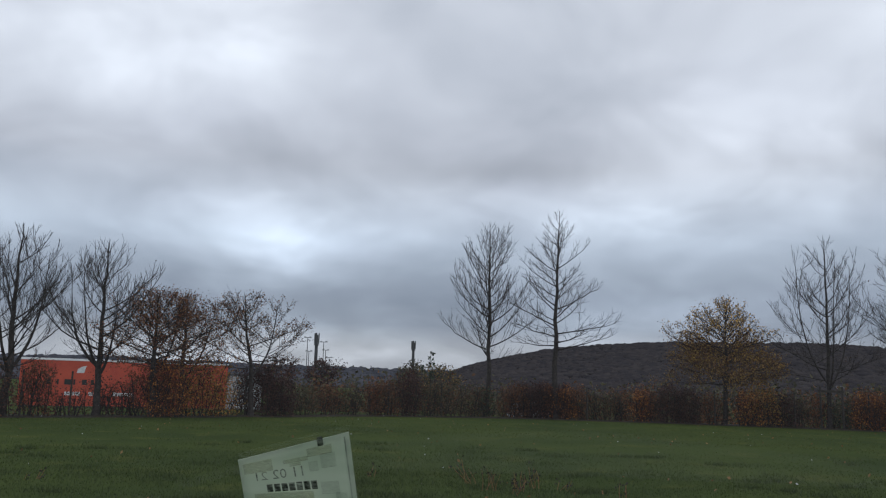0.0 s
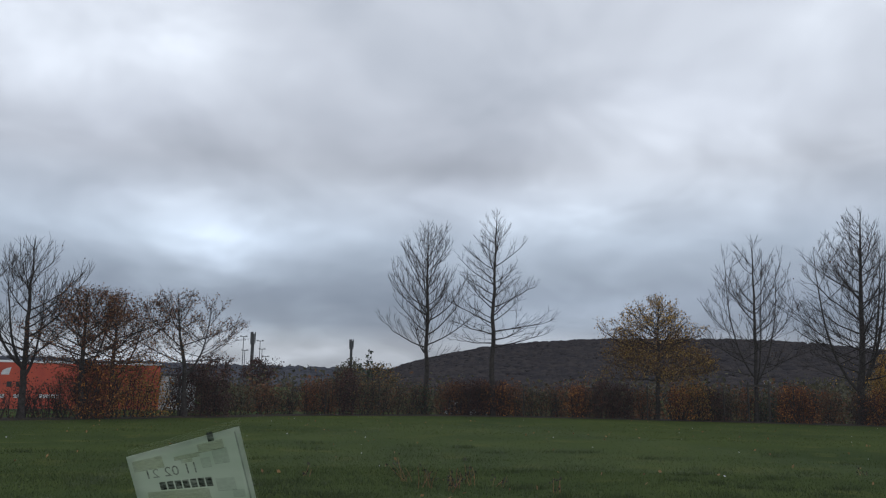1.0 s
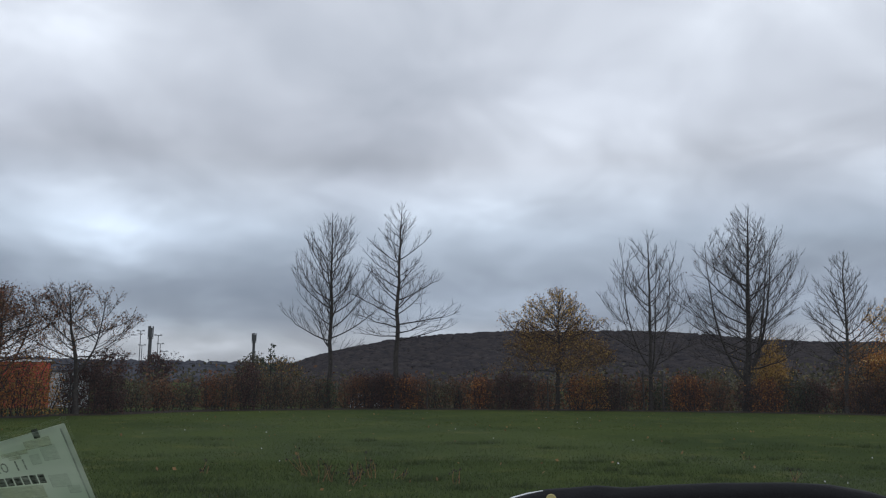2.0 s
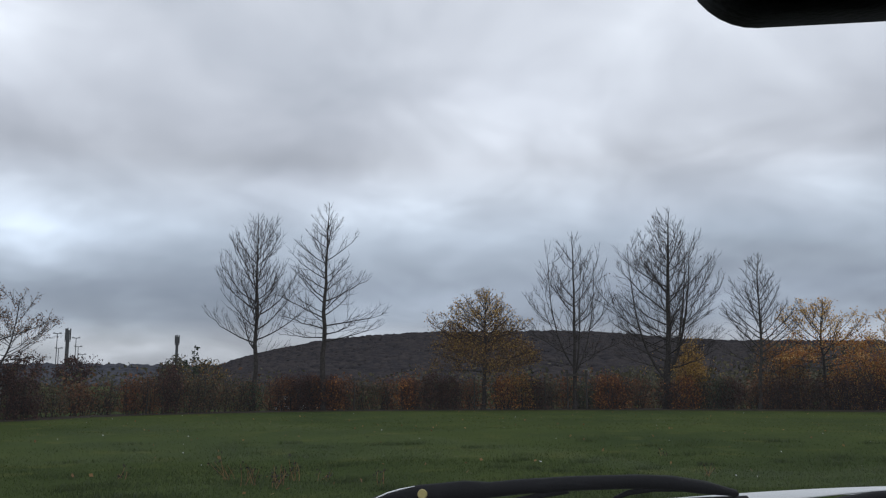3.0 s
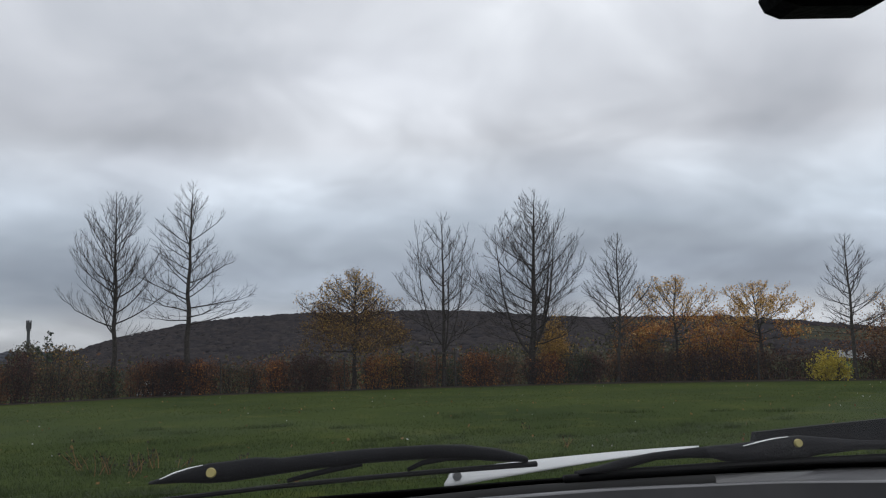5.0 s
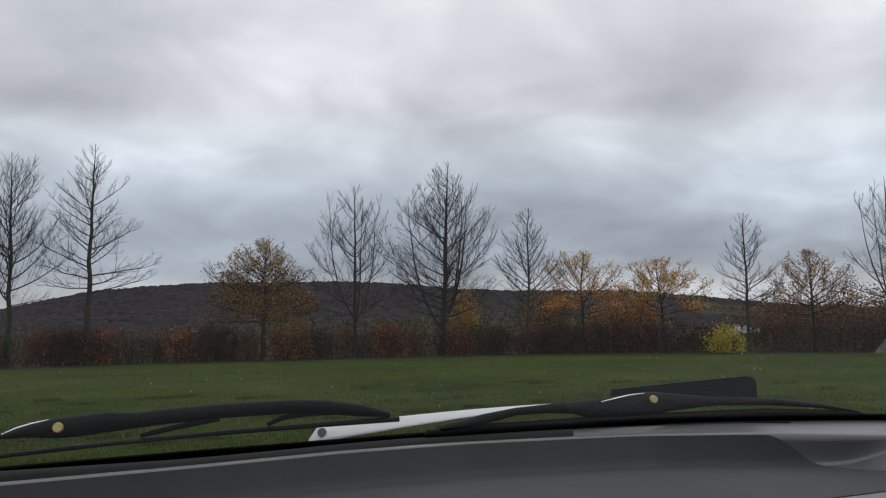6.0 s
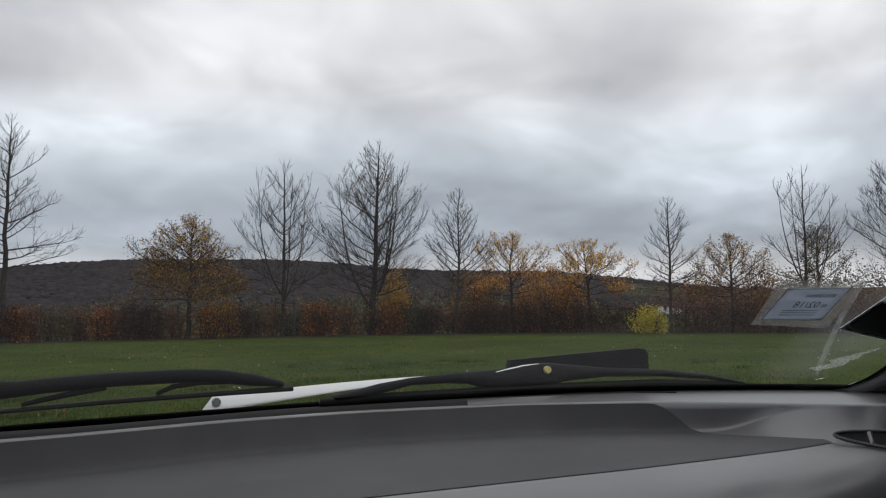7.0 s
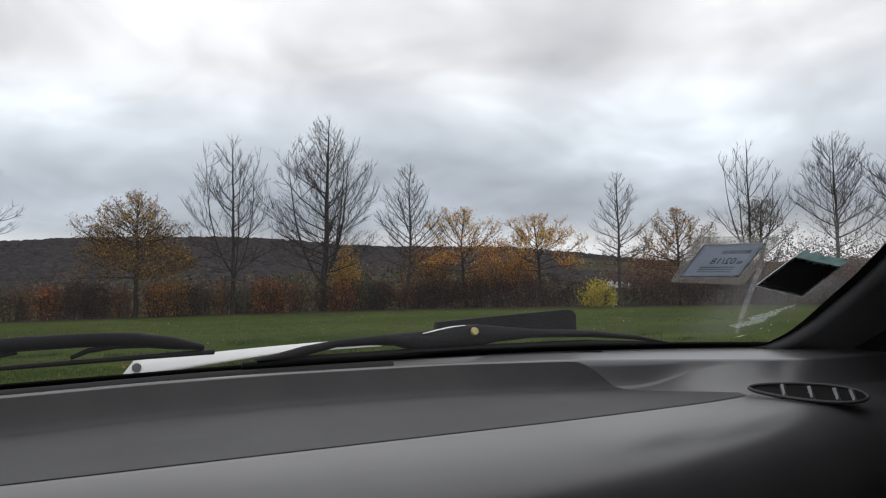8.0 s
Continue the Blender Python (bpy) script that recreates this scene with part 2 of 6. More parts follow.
M = dict(
    grass=surface("grass_ground", (0.024, 0.041, 0.008), (0.052, 0.071, 0.0125), 0.22, 0.95, 0.35, 22.0, spots=((0.060, 0.072, 0.014), 0.9, 0.56), specular=0.03),
    blade=surface("grass_blades", (0.026, 0.045, 0.009), (0.058, 0.082, 0.016), 0.3, 0.65, island=True, specular=0.3, translucent=0.4),
    # lighter blade colour paints the sheen of far grass seen at a low angle
    blade_sheen=surface("far_sheen_blades", (0.050, 0.071, 0.017), (0.085, 0.106, 0.027), 0.3, 0.65, island=True, specular=0.3, translucent=0.4),
    bark=surface("bark", (0.016, 0.014, 0.014), (0.052, 0.045, 0.040), 9.0, 0.9, 0.5, 40.0, specular=0.2),
    bark_pale=surface("bark_grey", (0.024, 0.022, 0.02), (0.075, 0.068, 0.060), 8.0, 0.9, 0.5, 40.0, specular=0.2),
    twig=surface("twigs", (0.016, 0.013, 0.013), (0.044, 0.036, 0.032), 5.0, 0.85, specular=0.2),
    rust=surface("rust_leaves", (0.06, 0.026, 0.013), (0.21, 0.075, 0.03), 3.0, 0.7, island=True, specular=0.25, translucent=0.3),
    orange=surface("orange_leaves", (0.19, 0.068, 0.018), (0.56, 0.225, 0.045), 3.0, 0.7, island=True, specular=0.25, translucent=0.3),
    golden=surface("golden_leaves", (0.28, 0.15, 0.03), (0.66, 0.40, 0.08), 3.0, 0.7, island=True, specular=0.25, translucent=0.3),
    tan=surface("tan_leaves", (0.13, 0.07, 0.03), (0.36, 0.21, 0.09), 3.0, 0.7, island=True, specular=0.25, translucent=0.3),
    cream=surface("pale_gold_leaves", (0.36, 0.20, 0.06), (0.80, 0.52, 0.20), 3.0, 0.7, island=True, specular=0.25, translucent=0.3),
    yellow=surface("yellow_leaves", (0.30, 0.22, 0.02), (0.58, 0.48, 0.06), 3.0, 0.7, island=True, specular=0.25, translucent=0.3),
    ochre=surface("ochre_leaves", (0.09, 0.055, 0.02), (0.33, 0.20, 0.05), 3.0, 0.7, island=True, specular=0.25, translucent=0.3),
    maroon=surface("maroon_leaves", (0.024, 0.014, 0.013), (0.085, 0.042, 0.034), 3.0, 0.75, island=True, specular=0.2, translucent=0.2),
    brown=surface("brown_leaves", (0.045, 0.026, 0.016), (0.15, 0.075, 0.038), 3.0, 0.75, island=True, specular=0.2, translucent=0.25),
    olive=surface("olive_leaves", (0.035, 0.034, 0.02), (0.10, 0.09, 0.05), 3.0, 0.8, island=True, specular=0.2, translucent=0.2),
    ivy=surface("dark_green_leaves", (0.012, 0.022, 0.01), (0.045, 0.065, 0.03), 3.0, 0.6, island=True, specular=0.3, translucent=0.15),
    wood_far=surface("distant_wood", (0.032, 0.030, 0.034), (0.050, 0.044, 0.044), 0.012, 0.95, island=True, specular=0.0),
    # aerial haze put into the colour: paler and bluer than the nearer wood
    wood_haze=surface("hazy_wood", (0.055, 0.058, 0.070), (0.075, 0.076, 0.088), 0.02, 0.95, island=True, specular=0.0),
    hill=surface("hill_ground", (0.024, 0.022, 0.025), (0.036, 0.032, 0.033), 0.01, 0.95, specular=0.0),
    field=surface("far_fields", (0.036, 0.038, 0.027), (0.07, 0.068, 0.047), 0.02, 0.95, spots=((0.11, 0.10, 0.088), 0.03, 0.6), specular=0.0),
    red=surface("red_tarpaulin", (0.30, 0.030, 0.012), (0.42, 0.058, 0.020), 0.8, 0.55, 0.15, 3.0),
    white=surface("white_paint", (0.60, 0.61, 0.62), (0.68, 0.69, 0.69), 2.0, 0.3),
    white_dull=surface("white_print", (0.42, 0.43, 0.44), (0.56, 0.56, 0.56), 4.0, 0.6),
    grey_metal=surface("grey_metal", (0.30, 0.31, 0.32), (0.42, 0.43, 0.44), 5.0, 0.45, metal=0.6),
    mast=surface("dark_mast", (0.035, 0.037, 0.04), (0.06, 0.062, 0.066), 2.0, 0.7),
    asphalt=surface("asphalt", (0.04, 0.04, 0.042), (0.065, 0.064, 0.063), 2.0, 0.9, 0.4, 80.0),
    tyre=surface("tyre_rubber", (0.012, 0.012, 0.012), (0.025, 0.025, 0.025), 20.0, 0.85),
    glass_dark=surface("opaque_dark_glass", (0.01, 0.011, 0.012), (0.02, 0.021, 0.022), 3.0, 0.08),
    soil=surface("soil_and_shade", (0.016, 0.013, 0.010), (0.040, 0.031, 0.022), 2.5, 0.95, 0.5, 20.0, spots=((0.075, 0.038, 0.018), 5.0, 0.6), specular=0.1),
    post=surface("weathered_post", (0.016, 0.014, 0.012), (0.045, 0.038, 0.031), 12.0, 0.9, 0.4, 50.0),
    dash=surface("dashboard_plastic", (0.070, 0.070, 0.075), (0.088, 0.088, 0.093), 14.0, 0.33, 0.04, 1300.0, spots=((0.098, 0.096, 0.099), 5.0, 0.62), specular=1.0),
    # dashboard plastic again, darkened to paint in the shade of the tray
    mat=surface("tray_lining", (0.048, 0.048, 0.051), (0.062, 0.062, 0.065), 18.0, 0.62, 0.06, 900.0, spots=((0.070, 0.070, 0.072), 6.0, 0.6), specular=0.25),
    trim_plastic=surface("trim_plastic", (0.04, 0.04, 0.043), (0.055, 0.055, 0.058), 14.0, 0.36, 0.04, 700.0),
    pillar=surface("pillar_plastic", (0.21, 0.21, 0.215), (0.25, 0.25, 0.255), 14.0, 0.32, 0.05, 600.0, specular=0.8),
    lining=surface("roof_lining", (0.07, 0.07, 0.07), (0.09, 0.09, 0.088), 8.0, 0.95, 0.2, 300.0),
    black=surface("black_plastic", (0.004, 0.004, 0.0045), (0.008, 0.008, 0.009), 18.0, 0.6, 0.12, 500.0, specular=0.15),
    rubber=surface("wiper_rubber", (0.003, 0.0033, 0.0045), (0.007, 0.0075, 0.0095), 25.0, 0.65, 0.15, 400.0, specular=0.12),
    seal=surface("black_seal", (0.006, 0.006, 0.006), (0.012, 0.012, 0.012), 20.0, 0.7),
    chrome=surface("bright_edge", (0.6, 0.62, 0.62), (0.75, 0.76, 0.76), 20.0, 0.25, metal=0.8),
    brass=surface("yellow_cap", (0.35, 0.30, 0.10), (0.5, 0.42, 0.16), 60.0, 0.5),
    cabin=surface("cabin_lining", (0.025, 0.025, 0.025), (0.04, 0.04, 0.039), 8.0, 0.9, 0.2, 300.0),
    paper=surface("sticker_paper", (0.52, 0.59, 0.48), (0.66, 0.71, 0.61), 22.0, 0.7, translucent=0.7),
    paper_blue=surface("sticker_card", (0.58, 0.62, 0.69), (0.68, 0.72, 0.79), 60.0, 0.7, translucent=0.7),
    ink=surface("grey_ink", (0.06, 0.075, 0.075), (0.12, 0.135, 0.13), 80.0, 0.8),
    rim_white=surface("worn_white_edge", (0.68, 0.72, 0.72), (0.84, 0.86, 0.86), 90.0, 0.6, translucent=0.8),
    teal=surface("torn_teal_backing", (0.12, 0.24, 0.24), (0.40, 0.56, 0.55), 70.0, 0.7, translucent=0.3),
)
M["glass"] = pane_glass("windscreen_glass", (0.93, 0.96, 0.95))
M["film"] = film("clear_sleeve", (0.30, 0.30, 0.28), 0.32)
M["smear"] = film("dried_smear", (0.72, 0.78, 0.76), 0.30, 260.0)
M["haze"] = film("wiped_haze", (0.72, 0.75, 0.76), 0.15, 14.0, True)
M["ink_soft"] = film("dark_print", (0.05, 0.06, 0.06), 0.55, 200.0)
M["streak"] = film("glue_streak", (0.70, 0.74, 0.74), 0.16)
M["ink_film"] = film("faint_print", (0.12, 0.14, 0.14), 0.30)
M["ink_faint"] = film("greenish_print", (0.20, 0.28, 0.22), 0.10, 300.0)
M["yellow_film"] = film("faint_yellow_print", (0.70, 0.64, 0.18), 0.20, 300.0)


# ---- building helpers ----
def mesh_from(name, V, F, smooth=False):
    V, F = np.asarray(V, dtype=np.float32), np.asarray(F, dtype=np.int32)
    me = bpy.data.meshes.new(name)
    me.vertices.add(len(V))
    me.vertices.foreach_set("co", V.ravel())
    me.loops.add(F.size)
    me.loops.foreach_set("vertex_index", F.ravel())
    me.polygons.add(len(F))
    me.polygons.foreach_set("loop_start", np.arange(0, F.size, F.shape[1], dtype=np.int32))
    if smooth:
        me.polygons.foreach_set("use_smooth", np.ones(len(F), dtype=bool))
    me.update()
    me.validate()
    return me


def grid_mesh(name, rows, is_smooth=True):
    """A sheet through rows of points, all of one length."""
    n = len(rows[0])
    V = [p for r in rows for p in r]
    F = [(i * n + j, i * n + j + 1, (i + 1) * n + j + 1, (i + 1) * n + j) for i in range(len(rows) - 1) for j in range(n - 1)]
    return mesh_from(name, V, F, is_smooth)


def place(name, me, material, parent=None, label=""):
    me.materials.append(material)
    ob = new(name, me)
    ob.parent = parent
    return tagged(ob, label)


def part(name, bm, material, parent=None, label="", smooth=False):
    me = bpy.data.meshes.new(name)
    bmesh.ops.recalc_face_normals(bm, faces=bm.faces)
    bm.to_mesh(me)
    bm.free()
    if smooth:
        me.polygons.foreach_set("use_smooth", np.ones(len(me.polygons), dtype=bool))
    return place(name, me, material, parent, label)


def thing(name, label, category, m=None, group="", kind=""):
    ob = new(name)
    ob.empty_display_size = 0.2
    if m is not None:
        ob.matrix_world = m
    return tagged(ob, label, category, group, kind)


def box(bm, lo, hi, bevel=0.0):
    m = Matrix.Translation([(a + b) / 2 for a, b in zip(lo, hi)]) @ Matrix.Diagonal([max(b - a, 1e-4) for a, b in zip(lo, hi)] + [1])
    made = bmesh.ops.create_cube(bm, size=1, matrix=m)["verts"]
    if bevel:
        edges = list({e for v in made for e in v.link_edges})
        bmesh.ops.bevel(bm, geom=edges, offset=bevel, segments=2, affect="EDGES", profile=0.6)
    return bm


def rod(bm, a, b, r0, r1=None, sides=10):
    a, b = Vector(a), Vector(b)
    m = Matrix.Translation((a + b) / 2) @ (b - a).to_track_quat("Z", "Y").to_matrix().to_4x4()
    bmesh.ops.create_cone(bm, cap_ends=True, segments=sides, radius1=r0, radius2=r0 if r1 is None else r1, depth=(b - a).length, matrix=m)
    return bm


class Tubes:
    """Many tapered tubes gathered into one mesh."""

    def __init__(self):
        self.V, self.F, self.n = [], [], 0

    def add(self, P, R, k=3):
        P, R = np.asarray(P, float), np.asarray(R, float)
        T = np.gradient(P, axis=0)
        T /= np.linalg.norm(T, axis=1, keepdims=True) + 1e-9
        ref = np.array([0.0, 0.0, 1.0]) if abs(T[0, 2]) < 0.9 else np.array([1.0, 0.0, 0.0])
        X = np.cross(T, ref)
        X /= np.linalg.norm(X, axis=1, keepdims=True) + 1e-9
        Y = np.cross(T, X)
        a = np.arange(k) * 2 * np.pi / k
        ring = P[:, None] + R[:, None, None] * (np.cos(a)[None, :, None] * X[:, None] + np.sin(a)[None, :, None] * Y[:, None])
        i = np.arange(len(P) - 1)[:, None] * k
        j, j2 = np.arange(k)[None], (np.arange(k)[None] + 1) % k
        self.F.append(np.stack([i + j, i + j2, i + k + j2, i + k + j], -1).reshape(-1, 4) + self.n)
        self.V.append(ring.reshape(-1, 3))
        self.n += len(P) * k

    def mesh(self, name):
        return mesh_from(name, np.concatenate(self.V), np.concatenate(self.F), True)


def leaf_mesh(name, C, size, rng, droop=0.0):
    """A leaf for every centre: a folded lozenge, turned at random."""
    n = len(C)
    d = rng.normal(size=(n, 3))
    d[:, 2] -= droop
    d /= np.linalg.norm(d, axis=1, keepdims=True)
    s = np.cross(d, rng.normal(size=(n, 3)))
    s /= np.linalg.norm(s, axis=1, keepdims=True)
    L = (size * rng.uniform(0.6, 1.35, n))[:, None]
    V = np.stack([C - d * L * 0.5, C + s * L * 0.33, C + d * L * 0.5, C - s * L * 0.33], 1).reshape(-1, 3)
    return mesh_from(name, V, np.arange(4 * n).reshape(-1, 4))


def unit(v):
    return v / (np.linalg.norm(v) + 1e-9)


def around(az, dist, z=None):
    """A place by its bearing in degrees (clockwise from y) and distance from the viewpoint."""
    x, y = dist * math.sin(radians(az)), dist * math.cos(radians(az))
    return Vector((x, y, ground_z(x, y) if z is None else z))


def ground_z(x, y):
    d = math.hypot(x, y)
    z = -0.065 * max(0.0, min(d, 85.0) - 41.0)
    near = max(0.0, 1 - d / 41.0)
    return z + 0.05 * near * noise.noise((x * 0.13, y * 0.13, 0.3)) + (0.03 * noise.noise((x * 0.5, y * 0.5, 2.0)) if 6 < d < 36 else 0.0)


def branch_path(p, d, L, n, lift, wob, rng):
    P, d = [p], d.copy()
    for _ in range(n):
        d = unit(d + np.array([0, 0, lift]) / n + rng.normal(size=3) * wob)
        p = p + d * L / n
        P.append(p)
    return np.array(P)


def make_tree(name, label, base, H, width, cb, n1, angle, lift, seed, profile, trunk_r=0.11, leaves=(), lean=(0, 0), bark="bark", low=None, category="tree", twig_r=0.0058, group="", stems=0, fork=3.6, spray=5.0, stem_reach=(0.16, 0.30)):
    """A tree: trunk with leader (and co-leaders), limbs whose tips fill the crown's outline, forked side branches, fine twigs, and leaves if any."""
    rng = np.random.default_rng(seed)
    ob = thing(name, label, category, Matrix.Translation(base), group)
    wood, twigs, tips = Tubes(), Tubes(), []
    s = np.linspace(0, 1, 16)
    wav = np.cumsum(rng.normal(size=(16, 2)), axis=0) * 0.0045 * H
    wav -= np.outer(s, wav[-1])
    low = cb * 0.92 if low is None else low
    T = np.stack([wav[:, 0] + lean[0] * s, wav[:, 1] + lean[1] * s, H * s - 0.08 * (1 - s)], 1)
    TR = trunk_r * (1 - s) ** 0.9 + 0.007
    TR[0] *= 1.35
    wood.add(T, TR, 8)
    masts = [(T, TR)]

    def limit(z):
        q = (z / H - low) / (1 - low)
        return profile(min(1.0, max(0.0, q))) * width * 0.52 if q < 1 else 0.05

    for k in range(stems):
        az = k * 2 * math.pi / stems + rng.uniform(0, 1.2)
        q = cb * rng.uniform(0.75, 1.1)
        p = np.array([np.interp(q, s, T[:, c]) for c in range(3)])
        top = H * rng.uniform(0.80, 0.96)
        r = width * rng.uniform(*stem_reach)
        end = np.array([p[0] + math.cos(az) * r, p[1] + math.sin(az) * r, top])
        bend = p + np.array([math.cos(az) * r * 0.95, math.sin(az) * r * 0.95, (top - p[2]) * 0.25])
        w = np.linspace(0, 1, 16)[:, None]
        P = p * (1 - w) ** 2 + bend * 2 * w * (1 - w) + end * w ** 2 + np.cumsum(rng.normal(size=(16, 3)), axis=0) * 0.02 * w
        R = np.linspace(trunk_r * 0.5, 0.007, 16)
        wood.add(P, R, 6)
        masts.append((P, R))
    for i in range(n1):
        # limbs leave the trunk all the way up; each ends in the outline of the crown
        rel = (i + rng.uniform(0, 0.9)) / n1
        a = radians(angle[0] + (angle[1] - angle[0]) * rel + 22 * max(0.0, 1 - rel / 0.2)) * rng.uniform(0.84, 1.16)
        a = min(a, 1.48)
        az = i * 2.4 + rng.normal() * 0.4
        TP, RP = masts[rng.integers(0, len(masts)) if rng.uniform() < 0.7 else 0]
        z0, z1 = max(TP[0, 2], cb * H), TP[-1, 2]
        foot = z0 + (z1 - z0) * 0.97 * rel
        p = np.array([np.interp(foot, TP[:, 2], TP[:, c]) for c in range(3)])
        r = 0.3
        for _ in range(8):
            r = 0.6 * r + 0.4 * limit(foot + r / math.tan(a))
        reach = max(0.10, r * (rng.uniform(0.84, 1.06) if i % 3 else rng.uniform(0.5, 0.85)))
        tip_z = min(H * 0.995, foot + reach / math.tan(a))
        end = np.array([p[0] * 0.6 + math.cos(az) * reach, p[1] * 0.6 + math.sin(az) * reach, tip_z])
        out = np.array([end[0] - p[0], end[1] - p[1], 0.0])
        up_part = np.array([0, 0, tip_z - foot])
        bend = p + out * 0.55 + up_part * (0.5 - 0.30 * lift)
        w = np.linspace(0, 1, 9)[:, None]
        P = p * (1 - w) ** 2 + bend * 2 * w * (1 - w) + end * w ** 2
        L = float(np.linalg.norm(np.diff(P, axis=0), axis=1).sum())
        P = P + np.cumsum(rng.normal(size=(9, 3)), axis=0) * 0.018 * L * w
        r0 = min(0.5 * float(np.interp(foot, TP[:, 2], RP)), 0.008 + 0.009 * L)
        R = np.linspace(r0, twig_r, 9)
        wood.add(P, R, 5)
        tips += [P[-1], P[-2], P[-3]]
        count = max(1, int(fork * L + rng.uniform()))
        for j in range(count):
            u = 0.16 + 0.80 * (j + rng.uniform()) / count
            k = min(7, int(u * 8))
            b = P[k] + (P[k + 1] - P[k]) * (u * 8 - k)
            along = unit(P[k + 1] - P[k])
            flat = unit(np.cross(along, np.array([0.0, 0.0, 1.0])) * (1 if (i + j) % 2 else -1) + rng.normal(size=3) * 0.45)
            turn = radians(rng.uniform(26, 50))
            d2 = unit(along * math.cos(turn) + flat * math.sin(turn) + np.array([0, 0, 0.12 + 0.25 * lift]))
            L2 = min(1.9, L * (0.62 * (1 - u) + 0.12) * rng.uniform(0.6, 1.15))
            tip = b + d2 * L2
            if math.hypot(tip[0], tip[1]) > limit(tip[2]) * 1.12 + 0.1:
                L2 *= 0.6
            P2 = branch_path(b, d2, max(0.08, L2), 5, 0.1 + lift * 0.5, 0.065, rng)
            if P2[-1, 2] > H:
                continue
            twigs.add(P2, np.linspace(max(twig_r * 1.15, min(0.62 * R[k], 0.011)), twig_r * 0.85, 6), 3)
            tips += [P2[-1], P2[-2], P2[-3]]
            for q in range(int(spray * L2 + rng.uniform())):
                u3 = rng.uniform(0.2, 0.96) * 5
                k3 = min(4, int(u3))
                b3 = P2[k3] + (P2[k3 + 1] - P2[k3]) * (u3 - k3)
                go = unit(P2[k3 + 1] - P2[k3])
                d3 = unit(go * 0.85 + unit(np.cross(go, rng.normal(size=3))) * 0.6)
                P3 = branch_path(b3, d3, rng.uniform(0.14, 0.42) * min(1.0, 0.4 + L2), 3, lift * 0.5, 0.08, rng)
                twigs.add(P3, np.linspace(twig_r * 0.9, twig_r * 0.65, 4), 3)
                tips += [P3[-1], P3[1]]
    place("trunk", wood.mesh("trunk"), M[bark], ob)
    tagged(place("twigs", twigs.mesh("twigs"), M["twig"], ob), kind="stuff")
    tips = np.array(tips)
    for count, size, mat, spread, zone in leaves:
        keep = tips[(tips[:, 2] > zone[0] * H) & (tips[:, 2] < zone[1] * H)]
        if len(keep):
            C = keep[rng.integers(0, len(keep), count)] + rng.normal(size=(count, 3)) * spread
            tagged(place("leaves", leaf_mesh("leaves", C, size, rng, 0.4), M[mat], ob), kind="stuff")
    return ob


def make_shrub(base, w, h, mat, n, seed, depth=0.75, leaf=0.065, label="", ragged=0.25, category="shrub", group="hedge shrubs", second=None, gap=0.04):
    """A hedge shrub: a fan of stems and clumps of leaves that fill an uneven body."""
    rng = np.random.default_rng(seed)
    az = math.atan2(base[0], base[1])
    ob = thing("hedge_shrub" if category == "shrub" else "bush", label, category, Matrix.Translation(base) @ pose(0, 0, 0, 0, 0, -math.degrees(az)), group)
    stems, ends = Tubes(), []
    for i in range(int(9 + w * 7)):
        p = np.array([rng.uniform(-0.36, 0.36) * w, rng.uniform(-0.3, 0.3) * depth, -0.05])
        d = unit(np.array([rng.normal() * 0.25 + p[0] * 0.35, rng.normal() * 0.25, 1.0]))
        P = branch_path(p, d, h * rng.uniform(0.75, 1.05), 5, 0.2, 0.08, rng)
        stems.add(P, np.linspace(0.018, 0.006, 6), 4)
        for _ in range(4):
            b = P[rng.integers(1, 5)]
            Q = branch_path(b, unit(rng.normal(size=3) + np.array([0, 0, 0.6])), h * rng.uniform(0.15, 0.4), 3, 0.2, 0.12, rng)
            stems.add(Q, (0.009, 0.008, 0.006, 0.005), 3)
            ends.append(Q[-1])
        ends.append(P[-1])
    tagged(place("stems", stems.mesh("stems"), M["twig"], ob), kind="stuff")
    k = int(40 + 90 * w * h)
    cz = rng.uniform(gap, 0.97, k)
    C = np.stack([rng.uniform(-0.5, 0.5, k) * w * np.sqrt(np.maximum(0.12, 1 - (np.maximum(0, cz - 0.42) / 0.62) ** 2)), rng.uniform(-0.5, 0.5, k) * depth, cz * h * (1 + ragged * rng.normal(size=k) * 0.3)], 1)
    C = np.concatenate([C, np.array(ends)[::3]])
    pick = C[rng.integers(0, len(C), n)] + rng.normal(size=(n, 3)) * np.array([0.12, 0.10, 0.12]) * (0.7 + ragged)
    pick = pick[pick[:, 2] > 0.02]
    cut = len(pick) if second is None else int(len(pick) * 0.7)
    tagged(place("leaves", leaf_mesh("leaves", pick[:cut], leaf, rng), M[mat], ob), kind="stuff")
    if second:
        tagged(place("leaves", leaf_mesh("leaves", pick[cut:], leaf, rng), M[second], ob), kind="stuff")
    return ob


# ---- ground, road, hills ----
def ring_sheet(name, radii, steps, height, mat, kind="structure", label="", category="", a0=0.0, a1=360.0):
    closed = a1 - a0 >= 360
    n = steps if closed else steps + 1
    V = []
    for r in radii:
        for i in range(n):
            a = radians(a0 + (a1 - a0) * i / steps)
            x, y = r * math.sin(a), r * math.cos(a)
            V.append((x, y, height(x, y)))
    F = []
    for k in range(len(radii) - 1):
        for i in range(steps):
            j = (i + 1) % n
            F.append((k * n + i, k * n + j, (k + 1) * n + j, (k + 1) * n + i))
    return tagged(place(name, mesh_from(name, V, F, True), mat), label, category, "", kind)


ground_radii = [0.05] + [0.8 * i for i in range(1, 58)] + [50, 56, 64, 74, 85, 110, 160, 260, 420, 700, 1200, 2000, 3200]
